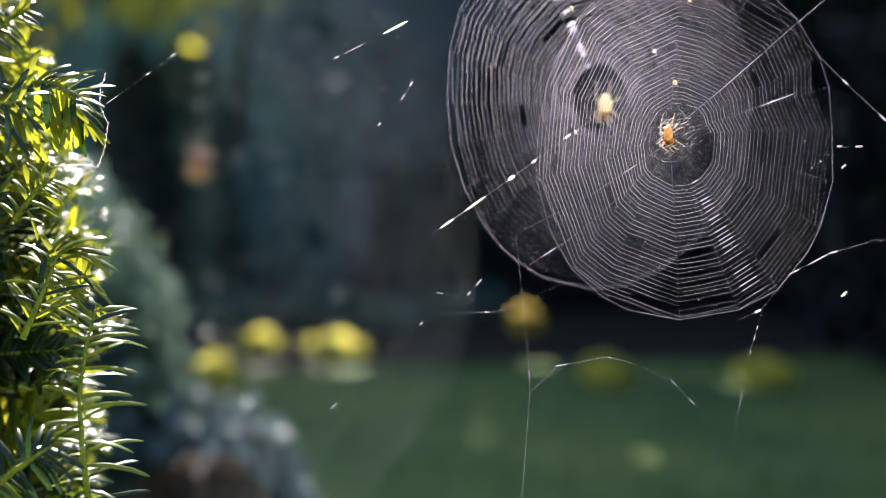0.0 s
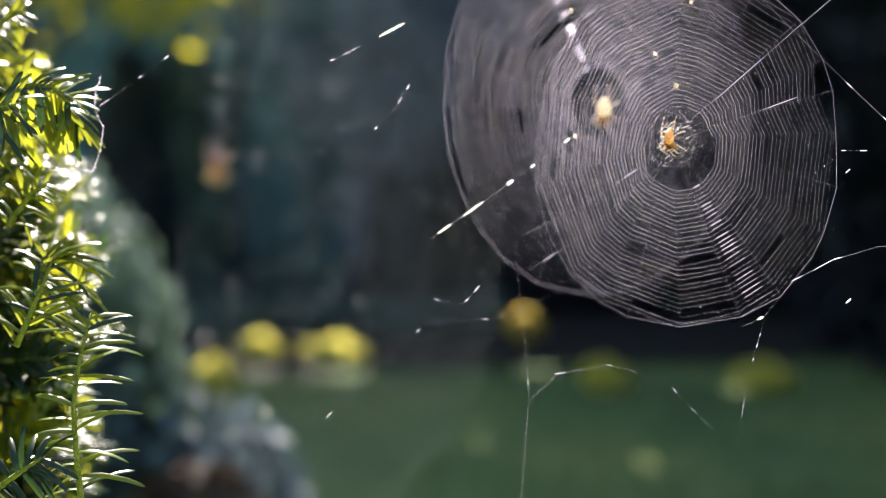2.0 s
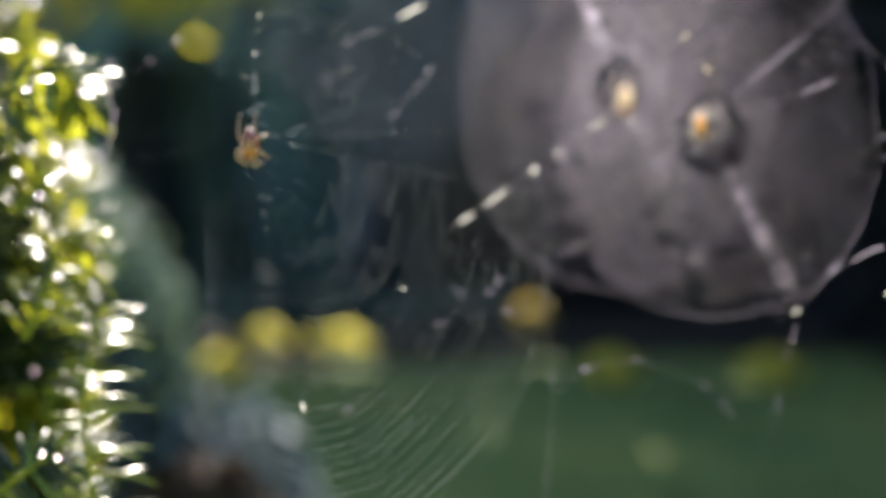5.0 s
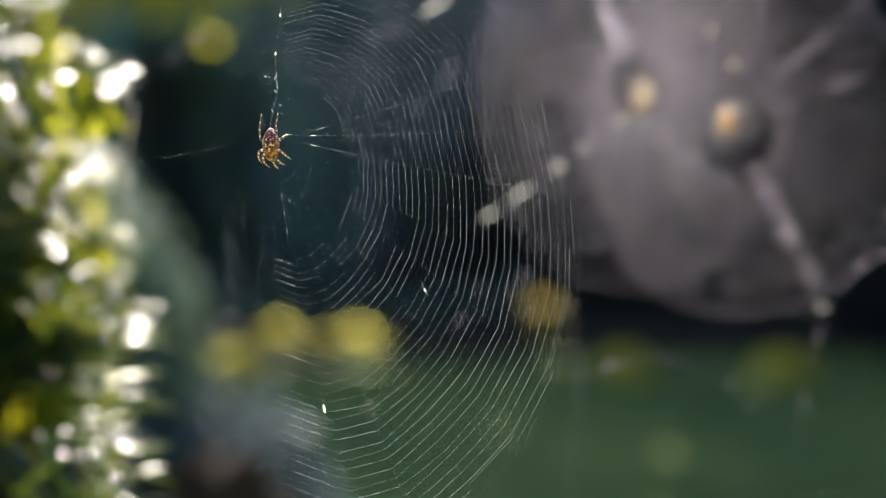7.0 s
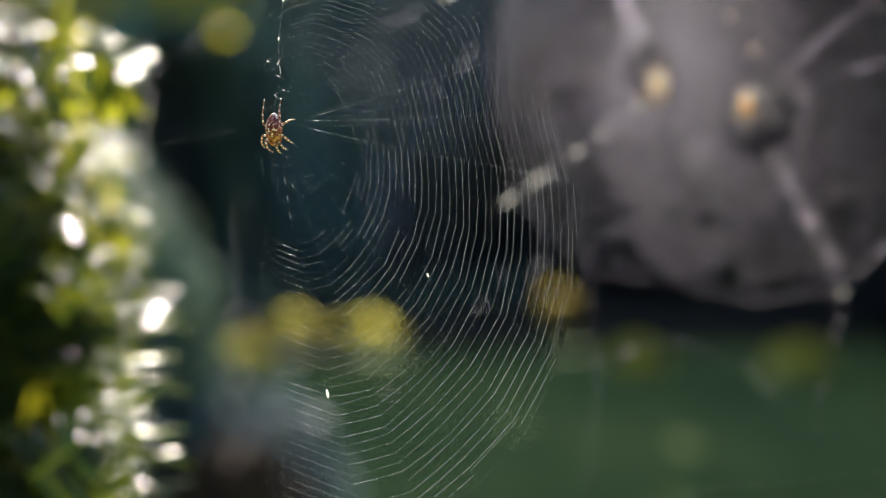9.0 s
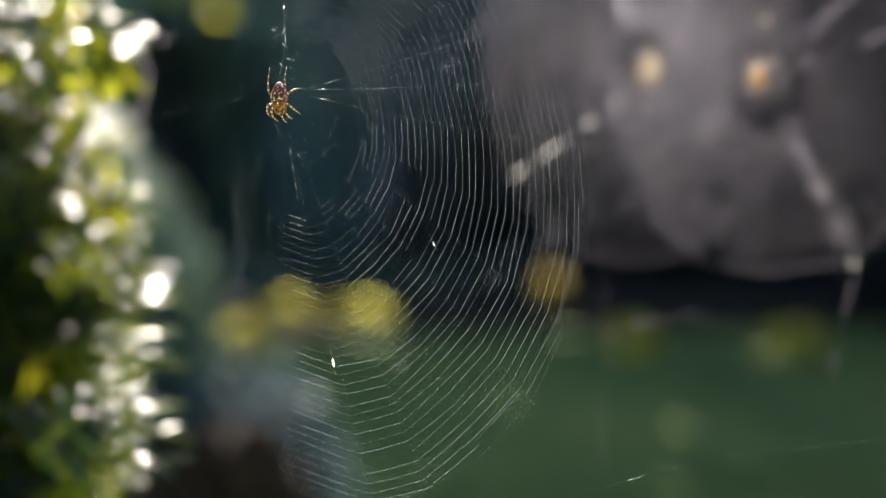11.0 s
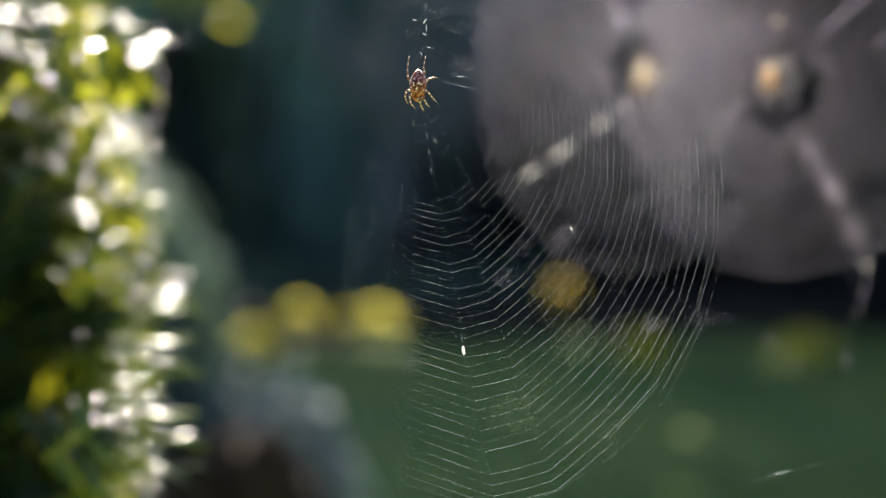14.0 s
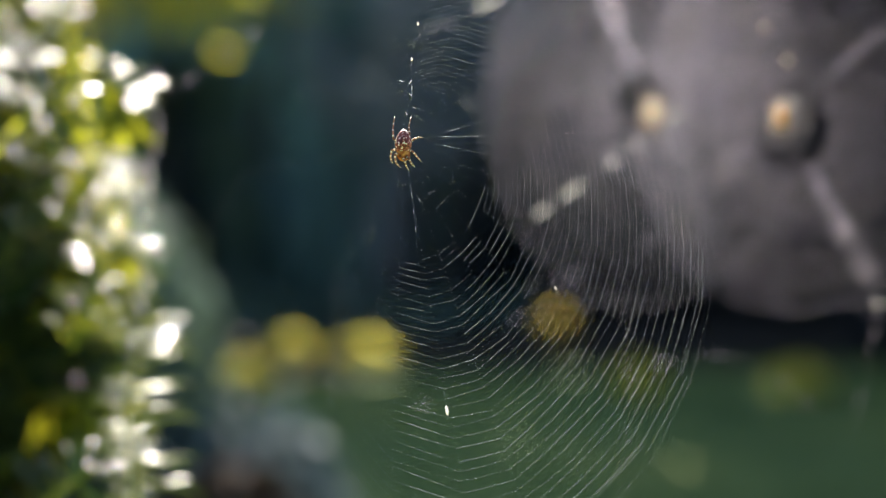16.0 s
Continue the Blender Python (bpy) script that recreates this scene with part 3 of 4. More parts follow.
def yew_shoot(rng, length, pairs, mat):
    """A shoot along +x with two ranks of needles, z up. Returns stem and leaf meshes."""
    pts = [Vector((length * f, rng.normal(0, 0.0015), -0.12 * length * f * f)) for f in (0, 0.25, 0.5, 0.75, 1)]
    SV, SF = [], []
    tube(SV, SF, pts, [0.0013, 0.0012, 0.0011, 0.0009, 0.0006], 5)
    V, Fc = [], []
    for i in range(pairs):
        f = 0.06 + 0.94 * i / pairs
        b = Vector((length * f, 0, -0.12 * length * f * f))
        for s in (-1, 1):
            spread = radians(rng.uniform(48, 74) * (1 - 0.45 * f ** 3))
            way = Vector((math.cos(spread), s * math.sin(spread), rng.uniform(0.0, 0.55)))
            up = Vector((0, rng.normal(0, 0.5), 1))
            needle(V, Fc, b + Vector((rng.normal(0, 0.001), 0, 0)), way, up, rng.uniform(0.022, 0.032) * (1 - 0.3 * f ** 4), rng.uniform(0.0038, 0.0050), rng.uniform(0.1, 0.55))
    return mesh_of("stem", SV, SF, M_YEW_STEM, True), mesh_of("needles", V, Fc, mat, True)


def yew():
    rng = np.random.default_rng(41)
    ob = thing("yew_bush", "clipped green yew bush with sunlit needled shoots", "shrub", pose(-0.64, 0.99, 0))
    cx, cy = -0.62, 0.99
    # solid core, the shade inside the foliage put into its near-black colour
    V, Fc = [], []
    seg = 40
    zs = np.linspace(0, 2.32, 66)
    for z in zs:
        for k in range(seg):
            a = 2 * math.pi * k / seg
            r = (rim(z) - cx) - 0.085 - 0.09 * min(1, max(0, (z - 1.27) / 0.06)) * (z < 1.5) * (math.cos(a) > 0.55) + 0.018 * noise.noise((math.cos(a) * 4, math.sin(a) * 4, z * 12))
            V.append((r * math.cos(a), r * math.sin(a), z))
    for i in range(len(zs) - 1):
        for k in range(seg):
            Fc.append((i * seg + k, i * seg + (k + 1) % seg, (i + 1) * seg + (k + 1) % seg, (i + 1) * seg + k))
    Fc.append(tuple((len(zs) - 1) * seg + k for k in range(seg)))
    part("shade_core", mesh_of("shade_core", V, Fc, M_YEW_CORE, True), ob, "dark core inside the yew, standing for shade")
    def joined_shoots(mat):
        found = []
        for L in (0.045, 0.055, 0.06, 0.07, 0.075, 0.085, 0.06, 0.05):
            stem, leaves = yew_shoot(rng, L, int(L * 230), mat)
            V = [v.co.copy() for v in stem.vertices] + [v.co.copy() for v in leaves.vertices]
            n0 = len(stem.vertices)
            Fc = [tuple(p.vertices) for p in stem.polygons] + [tuple(n0 + v for v in p.vertices) for p in leaves.polygons]
            me = mesh_of("shoot", V, Fc, mat, True)
            me.materials.append(M_YEW_STEM)
            for i in range(len(stem.polygons)):
                me.polygons[i].material_index = 1
            found.append(me)
        return found

    joined, lit_shoots = joined_shoots(M_YEW), joined_shoots(M_YEW_LIT)

    def place(a, z, sink, me):
        r = (rim(z) - cx) - sink
        p = Vector((r * math.cos(a), r * math.sin(a), z))
        out = Vector((math.cos(a), math.sin(a), rng.uniform(-0.15, 0.9))) + Vector(rng.normal(0, 0.35, 3))
        out.normalize()
        zz = Vector((0.4, -0.2, 1)) + Vector(rng.normal(0, 0.42, 3))
        y = zz.cross(out).normalized()
        zz = out.cross(y)
        m = Matrix((out, y, zz)).transposed().to_4x4()
        return Matrix.Translation(p - out * 0.035) @ m

    # nearest shoots, each its own
    count = 0
    for _ in range(290):
        a = radians(rng.uniform(-112, 42) if rng.random() < 0.6 else rng.uniform(-25, 40))
        z = rng.uniform(1.02, 1.47)
        hollow = 0.055 if 1.12 < z < 1.25 and a < radians(-13) else 0.0
        m = place(a, z, rng.uniform(0.032, 0.060) + hollow + (0.10 * rng.random() ** 1.5 if z > 1.29 else 0), None)
        # brighter needles at the sunny rim and higher up, sunlight put into their colour
        rim_lit = rng.random() < np.interp(math.degrees(a), [-24, -14, -4], [0.03, 0.25, 0.75]) + (0.2 if z > 1.28 else 0)
        sh = part("shoot", (lit_shoots if rim_lit else joined)[int(rng.integers(len(joined)))], ob)
        sh.matrix_basis = m
    # shoots at the edge with needles one by one
    blades = []
    for k in range(12):
        V, Fc = [], []
        needle(V, Fc, Vector((0, 0, 0)), Vector((1, 0, 0.1)), Vector((0, 0, 1)), 0.024, 0.0038 + 0.00014 * (k % 6), 0.22 + 0.09 * (k % 6))
        blades.append(mesh_of("needle", V, Fc, M_YEW_LIT if k < 6 else M_YEW, True))

    def leader(run, pairs, length, lit_share, label, facing=Vector((0.1, -1, 0.35)), droop=0.25, spread=(42, 82), inner=1.0, wide=1.0):
        """A shoot along run with two ranks of needles that lie across the way it faces."""
        run = [Vector(p) for p in run]
        fine = []
        for a, b in zip(run[:-1], run[1:]):
            fine += [a.lerp(b, f) for f in (0, 0.33, 0.67)]
        fine.append(run[-1])
        n = len(fine) - 1
        SV, SF = [], []
        tube(SV, SF, fine, [0.0025 - 0.0016 * k / n for k in range(n + 1)], 6)
        lead = part("edge_shoot", mesh_of("edge_shoot", SV, SF, M_YEW_STEM, True), ob, label)
        for i in range(pairs):
            f = (0.03 + 0.97 * (i + rng.uniform(-0.2, 0.2)) / pairs) * n
            k = min(max(int(f), 0), n - 1)
            c, d = fine[k].lerp(fine[k + 1], f - k), (fine[k + 1] - fine[k]).normalized()
            across = d.cross(facing).normalized()
            for side in (-1, 1):
                if rng.random() < 0.06:
                    continue
                open_by = radians(rng.uniform(*spread) * (1 - 0.55 * (i / pairs) ** 3))
                way = d * math.cos(open_by) + across * side * math.sin(open_by) + Vector(rng.normal(0, 0.16, 3)) + Vector((0, 0, -droop * rng.random()))
                way.normalize()
                up = Vector((0, -0.38, 0.92)) + Vector(rng.normal(0, 0.2, 3))
                up = (up - way * up.dot(way)).normalized()
                size = length * (1.0 if way.x > 0 else inner) * rng.uniform(0.75, 1.12) * (1 - 0.3 * (i / pairs) ** 4) / 0.024
                nd = part("needle", blades[int(rng.integers(6)) + (0 if rng.random() < lit_share else 6)], lead)
                nd.matrix_basis = Matrix.Translation(c) @ Matrix((way, up.cross(way), up)).transposed().to_4x4() @ Matrix.Diagonal((size, wide, size, 1))

    lit_label, dark_label = "long green shoot with single glossy needles", "dark green shoot with broad needles"
    leader([(0.4075, -0.1964, 1.1017), (0.403, -0.1951, 1.1388), (0.4008, -0.1938, 1.1759), (0.4023, -0.1828, 1.2063), (0.407, -0.1718, 1.2337)], 19, 0.037, 0.75, lit_label, spread=(66, 92), inner=0.6, wide=1.15)
    leader([(0.3568, -0.1726, 1.2109), (0.3701, -0.1715, 1.2413), (0.3784, -0.1606, 1.2695)], 11, 0.032, 0.8, lit_label, droop=0.1)
    leader([(0.341, -0.1275, 1.3562), (0.3642, -0.1369, 1.3741), (0.383, -0.1469, 1.3732), (0.392, -0.1474, 1.3588)], 22, 0.030, 0.95, lit_label, droop=0.8, wide=1.25)
    leader([(0.330, -0.15, 1.362), (0.358, -0.155, 1.385), (0.378, -0.158, 1.384), (0.390, -0.158, 1.372)], 15, 0.026, 0.8, lit_label, droop=0.6, wide=1.2)
    leader([(0.3321, -0.1878, 1.3485), (0.3488, -0.1872, 1.3671), (0.3637, -0.1871, 1.369)], 11, 0.036, 0.5, lit_label, droop=0.8, wide=1.25)
    leader([(0.344, -0.1498, 1.2906), (0.3596, -0.1491, 1.312), (0.3713, -0.1488, 1.3198)], 10, 0.020, 0.9, lit_label)
    leader([(0.302, -0.0851, 1.4235), (0.3187, -0.0846, 1.4381), (0.3333, -0.0843, 1.4465)], 9, 0.022, 0.8, lit_label)
    leader([(0.3616, -0.1521, 1.2243), (0.3799, -0.1416, 1.2392), (0.3938, -0.1412, 1.251)], 10, 0.026, 0.8, lit_label)
    leader([(0.3640, -0.1640, 1.2560), (0.3780, -0.1600, 1.2680), (0.3880, -0.1580, 1.2730)], 6, 0.034, 0.7, lit_label, droop=0.2, spread=(15, 50), wide=1.4)
    leader([(0.3525, -0.2158, 1.1211), (0.3758, -0.2252, 1.1377), (0.3919, -0.2248, 1.1484)], 11, 0.030, 0.1, dark_label, droop=0.6)
    # old web silk that clings to the tips of the upper shoot
    V, Fc = [], []
    silk_run = [(0.4075, -0.147, 1.392), (0.404, -0.149, 1.380), (0.4035, -0.149, 1.369), (0.409, -0.148, 1.357), (0.407, -0.148, 1.342), (0.402, -0.149, 1.327), (0.392, -0.149, 1.329), (0.372, -0.15, 1.328)]
    tube(V, Fc, silk_run, 0.0002, 5)
    for a, b in zip(silk_run[:-1], silk_run[1:]):
        for _ in range(9):
            c = Vector(a).lerp(Vector(b), rng.random()) + Vector(rng.normal(0, 0.0007, 3))
            r = rng.uniform(0.0002, 0.0006)
            egg(V, Fc, c, (r, r, r * 1.5), 4, 5)
    part("clinging_silk", mesh_of("clinging_silk", V, Fc, M_SILK, True), ob, "old white silk at the needle tips")
    # the rest of the bush
    V, Fc = [], []
    for _ in range(640):
        z = rng.uniform(0.05, 2.3)
        a = radians(rng.uniform(0, 360))
        if 1.02 < z < 1.47 and math.cos(a + radians(35)) > 0.2:
            continue
        me = joined[int(rng.integers(len(joined)))]
        m = place(a, z, 0.045, None)
        n0 = len(V)
        V += [m @ v.co for v in me.vertices]
        Fc += [tuple(n0 + v for v in p.vertices) for p in me.polygons]
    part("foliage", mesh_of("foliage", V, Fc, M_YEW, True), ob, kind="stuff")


# ---------------------------------------------------------------- webs


def web(label, radii, unit, spokes, turns, thread, mat, seed, anchors, free=0.28, gaps=0.04, specks=40, bow=0.0, strands=(), lit_lean=(0.0, 0.0), unlit=0.0, bands=(), fold=0.0, uneven=0.10, fade=0.0, radial=0.5, grow=1.0, torn=0, kink=0.0, moor=0.4, sag=0.02, inner=0.0, lop=(0.0, 0.0)):
    """An orb web in the x-z plane, its hub at the origin. radii: degrees and reach, in units; anchors: thread ends past the frame."""
    rng = np.random.default_rng(seed)
    ob = thing("spider_web", label, "spider web", group="spider webs")
    A = np.array([r[0] for r in radii] + [radii[0][0] + 360], float)
    R = np.array([r[1] for r in radii] + [radii[0][1]], float) * unit

    def reach(deg):
        return float(np.interp((deg - A[0]) % 360 + A[0], A, R))

    def start(deg):
        return free * (1 + lop[0] * math.cos(radians(deg - lop[1])))

    lift = rng.normal(0, kink, spokes)

    angles = np.sort((np.arange(spokes) + rng.uniform(-0.28, 0.28, spokes)) * 360 / spokes)

    def at(deg, r):
        a = radians(deg)
        x = r * math.cos(a)
        return Vector((x, bow * (r / R.max()) ** 2 + fold * max(0.0, 0.016 - x) ** 2, r * math.sin(a)))

    for d in angles:
        V, Fc = [], []
        r1 = reach(d) * rng.uniform(1.0, 1.03)
        r0 = rng.uniform(0.03, 0.10) * r1
        bend = rng.normal(0, 0.004) * r1
        tube(V, Fc, [at(d, r0), at(d + 0.3, r1 * 0.4) + Vector((0, bend, 0)), at(d, r1)], thread * (radial - 0.2 * unlit * (math.cos(radians(d - 165)) > 0.05)), 4)
        part("radial_thread", mesh_of("radial_thread", V, Fc, mat, True), ob)
    # capture spiral: short straight runs from spoke to spoke
    V, Fc = [], []
    jit = rng.normal(0, 1, (turns + 1, spokes)) * uneven / turns
    holes = {(int(rng.integers(3, turns)) + a, i) for i in rng.integers(0, spokes, torn).tolist() for a in range(int(rng.integers(1, 3)))}
    for k in range(turns):
        f0 = k / turns
        for i in range(spokes):
            # runs left out on the side where the threads catch no light
            thin = unlit * float(np.interp(angles[i] % 360, [75, 110, 140, 205, 225, 240, 250], [0, 0.55, 0.95, 0.95, 0.4, 0.1, 0]))
            if rng.random() < gaps + 0.10 * (k < 2) + 0.25 * unlit * (1 - f0) ** 2.5 + thin or (k, i) in holes:
                continue
            d0, d1 = angles[i], angles[(i + 1) % spokes]
            g0 = f0 + i / spokes / turns
            g1 = f0 + (i + 1) / spokes / turns
            last = i == spokes - 1
            e0 = start(d0) + (1 - start(d0)) * max(0.0, g0 + jit[k, i]) ** grow
            e1 = start(d1) + (1 - start(d1)) * max(0.0, g1 + jit[k + last, 0 if last else i + 1]) ** grow
            if k == turns - 1 and rng.random() < 0.3:
                e0, e1 = e0 * 0.985, e1 * 0.985
            p, q = at(d0, reach(d0) * e0 * (1 + lift[i])), at(d1, reach(d1) * e1 * (1 + lift[(i + 1) % spokes]))
            mid = p.lerp(q, 0.5) + Vector((0, 0, -rng.uniform(0.0, sag) * (q - p).length))
            # the web's brighter and dimmer sides put into the thread thickness
            w = thread * rng.uniform(0.75, 1.3) * max(0.3 if unlit else 0.12, 1 + (lit_lean[0] * p.x + lit_lean[1] * p.z) / R.max()) ** 2
            w *= (1 - fade * g0 ** 1.5) * (1 - inner * (1 - g0) ** 3)
            w *= 1 - unlit * (0.48 - 0.48 * max(0.0, math.cos(radians(d0 - 296))) ** 1.5 - 0.45 * max(0.0, math.cos(radians(d0 - 45))))
            if unlit:
                w *= min(1.0, max(0.3, (p.x + 0.032) / 0.057))
            # thicker pieces along a band stand for a streak of sun glints
            for b, half, much in bands:
                if abs((0.5 * (d0 + (d1 if d1 > d0 else d1 + 360)) - b + 180) % 360 - 180) < half and rng.random() < 0.7:
                    tube(V, Fc, [p.lerp(q, 0.25), p.lerp(q, 0.5), p.lerp(q, 0.75)], w * much, 4, False)
            tube(V, Fc, [p, mid, q], [w, w, w], 4, False)
    part("spiral_thread", mesh_of("spiral_thread", V, Fc, mat, True), ob, "fine sticky spiral thread", "stuff")
    # hub lattice
    V, Fc = [], []
    for k in range(4):
        for i in range(0, spokes):
            if rng.random() < 0.35:
                continue
            r = min(0.05 + 0.045 * k, free * 0.7)
            d0, d1 = angles[i], angles[(i + 1) % spokes]
            tube(V, Fc, [at(d0, reach(d0) * r), at(d1, reach(d1) * r * rng.uniform(0.9, 1.12))], thread * (0.6 - 0.25 * unlit), 4, False)
    part("hub", mesh_of("hub", V, Fc, mat, True), ob, "loose lattice of threads at the hub")
    # frame threads and their anchors
    ends = [at(d, r * unit) for d, r in anchors]
    for e in ends:
        d = math.degrees(math.atan2(e.z, e.x))
        V, Fc = [], []
        s = at(d, reach(d))
        tube(V, Fc, [s, s.lerp(e, 0.5) - Vector((0, 0, 0.012 * (e - s).length)), e], thread * moor, 5)
        part("mooring_thread", mesh_of("mooring_thread", V, Fc, mat, True), ob)
    for run, r, tufts in strands:
        V, Fc = [], []
        run = [Vector((p[0] * unit, p[2] if len(p) > 2 else -0.002, p[1] * unit)) for p in run]
        fine = []
        for a, b in zip(run[:-1], run[1:]):
            fine += [a.lerp(b, f) - Vector((0, 0, 0.03 * (b - a).length * f * (1 - f))) for f in (0, 0.25, 0.5, 0.75)]
        fine.append(run[-1])
        tube(V, Fc, fine, thread * r, 5)
        strand = part("mooring_thread", mesh_of("mooring_thread", V, Fc, mat, True), ob)
        # white blobs for tufts of silk; many stand for glints along the thread
        for f, length, w in tufts:
            n = len(fine) - 1
            i = min(int(f * n), n - 1)
            c, d = fine[i].lerp(fine[i + 1], f * n - i), (fine[i + 1] - fine[i]).normalized() * length * unit / 2
            V, Fc = [], []
            tube(V, Fc, [c - d, c - d * 0.6, c, c + d * 0.6, c + d], [(0.42 if w > 4 else 0.28) * w * unit * k for k in (0.3, 0.9, 1, 0.9, 0.3)], 7)
            part("tuft_glint", mesh_of("tuft_glint", V, Fc, M_BEAD if w > 4 else mat, True), strand, "bright white blob for a silk tuft and for a thread's glint")
    step = 4
    for i in range(0, spokes, step):
        V, Fc = [], []
        run = [at(angles[(i + k) % spokes], reach(angles[(i + k) % spokes]) * 1.012) for k in range(step + 1)]
        tube(V, Fc, run, thread * (0.6 - (0.55 if math.cos(radians(angles[i] - 150)) > 0 else 0.3) * unlit), 5)
        part("frame_thread", mesh_of("frame_thread", V, Fc, mat, True), ob)
    V, Fc = [], []
    for _ in range(specks):
        d, f = rng.uniform(0, 360), math.sqrt(rng.uniform(0.06, 1.0))
        r = thread * rng.uniform(1.6, 3.6)
        egg(V, Fc, at(d, reach(d) * f), (r, r, r * rng.uniform(0.8, 1.8)), 5, 6)
    part("caught_dust", mesh_of("caught_dust", V, Fc, M_BEAD if thread > 0.00005 else mat, True), ob, "white silk tufts and caught dust", "stuff")
    return ob


def spider(label, s, abdomen_mat, slim=1.0):
    """An orb weaver hanging head down at the hub, s times 14 mm long; the body lies before the web."""
    ob = thing("spider", label, "spider", group="spiders")
    V, Fc = [], []
    egg(V, Fc, (0, -0.0035 * s, 0.0012 * s), (0.0039 * s * slim, 0.0040 * s, 0.0056 * s), 14, 18, 0.34)
    part("abdomen", mesh_of("abdomen", V, Fc, abdomen_mat, True), ob)
    V, Fc = [], []
    egg(V, Fc, (0.0003 * s, -0.0022 * s, -0.0052 * s), (0.0034 * s, 0.0025 * s, 0.0034 * s), 10, 14, -0.15)
    part("head", mesh_of("head", V, Fc, M_THORAX, True), ob)
    # the eight legs as outlines in tenths of a millimetre, mostly held up and down along the web
    legs = (((-15, 0), (-50, 15), (-52, 70), (-42, 135)), ((12, 10), (26, 45), (24, 85), (36, 140)),
            ((20, 0), (50, 22), (75, 38), (98, 40)), ((20, -25), (45, -40), (70, -60), (95, -75)),
            ((8, -55), (28, -75), (45, -95), (62, -100)), ((-5, -60), (8, -85), (20, -108), (34, -118)),
            ((-18, -45), (-40, -62), (-30, -95), (-5, -112)), ((-20, -30), (-55, -40), (-58, -70), (-42, -92)))
    for k, run in enumerate(legs):
        pts = [Vector((x, y, z)) * 0.0001 * s for (x, z), y in zip(run, (-22, -44, -24, -4))]
        fine = []
        for i in range(3):
            fine += [pts[i].lerp(pts[i + 1], f) for f in (0, 0.33, 0.66)]
        fine.append(pts[3])
        rr = [0.00062, 0.00078, 0.00072, 0.0006, 0.00065, 0.0006, 0.00045, 0.0004, 0.0003, 0.00015]
        V, Fc, UV = [], [], []
        tube(V, Fc, fine, [0.82 * r * s for r in rr], 7, True, UV)
        part("leg", mesh_of("leg", V, Fc, M_LEG, True, UV), ob)
    return ob


# threads of the middle web: points (across, up, forward), thickness, tufts and glints (place along it, length, width)
FAR_THREADS = [
    ([(-982, -100, -0.1705), (-585, 110, -0.1015), (-432, 193, -0.075), (-297, 278, -0.0516)], 0.03, [(0.645, 50, 5.5), (0.5, 40, 1.2), (0.44, 10, 3)]),
    ([(-946, 33, -0.1642), (-909, 53, -0.1578), (-795, 143, -0.138)], 0.13, [(0.55, 26, 1.6), (0.8, 8, 3), (0.98, 12, 4)]),
    ([(-475, 10, -0.0825), (-439, 50, -0.0761), (-416, 90, -0.0722)], 0.1, [(0.1, 8, 3), (0.7, 14, 2.5), (0.98, 10, 4)]),
    ([(-386, -178, -0.0671), (-160, 0, -0.0278), (-50, 88, -0.0087)], 0.5, [(0.06, 30, 5), (0.16, 46, 5), (0.29, 14, 8), (0.37, 10, 6), (0.49, 14, 6)]),
]
LOWER_THREADS = [
    ([(-553, -492, -0.096), (-384, -317, -0.0666), (-279, -314, -0.0484), (-169, -262, -0.0293)], 0.14, [(0.02, 14, 2.5), (0.3, 8, 4), (0.62, 9, 3)]),
    ([(-375, -280, -0.065), (-329, -288, -0.0571), (-306, -260, -0.0531)], 0.12, [(0.05, 12, 2), (0.62, 9, 4), (0.97, 16, 3.5)]),
    ([(-238, -662, -0.0412), (-224, -452, -0.0389), (-228, -382, -0.0397), (-247, -182, -0.0428)], 0.25, [(0.46, 14, 1.8), (0.8, 10, 1.2)]),
    ([(-224, -457, -0.0389), (-178, -410, -0.0309), (-100, -394, -0.0174), (-50, -407, -0.0087)], 0.3, [(0.35, 22, 2.4), (0.7, 10, 1.8)]),
    ([(-50, -407, -0.0087), (9, -440, 0.0016), (69, -507, 0.0119)], 0.13, [(0.5, 14, 1.6), (0.75, 16, 1.2)]),
]
HUB_THREADS = [
    ([(30, 26), (209, 175), (282, 235)], 0.6, [(0.25, 110, 2.2)]),
    ([(-271, -170), (-140, -105), (-15, -24)], 0.5, [(0.78, 30, 3)]),
    ([(-260, -235), (-161, -172), (-36, -62)], 0.5, [(0.2, 30, 2.5)]),
    ([(28, 0), (147, 41), (213, 63)], 0.3, [(0.8, 60, 2)]),
]
SIDE_THREADS = [
    ([(123, -324), (162, -304), (209, -242), (273, -206), (341, -184), (556, -167)], 0.26, [(0.17, 12, 5), (0.42, 22, 3), (0.55, 40, 2.5), (0.62, 14, 4)]),
    ([(114, -550), (138, -401), (164, -304)], 0.1, [(0.3, 34, 0.9), (0.62, 6, 2), (0.75, 10, 2.4), (0.84, 8, 2)]),
    ([(283, -27), (327, -28)], 0.1, [(0.1, 7, 3.5), (0.8, 12, 3.5)]),
    ([(291, -64), (298, -57)], 0.1, [(0.5, 10, 3.5)]),
    ([(294, -277), (301, -270)], 0.1, [(0.5, 12, 4.5)]),
    ([(143, 241), (361, 12), (491, -120)], 0.35, [(0.5, 40, 4), (0.35, 14, 4), (0.62, 18, 3)]),
]
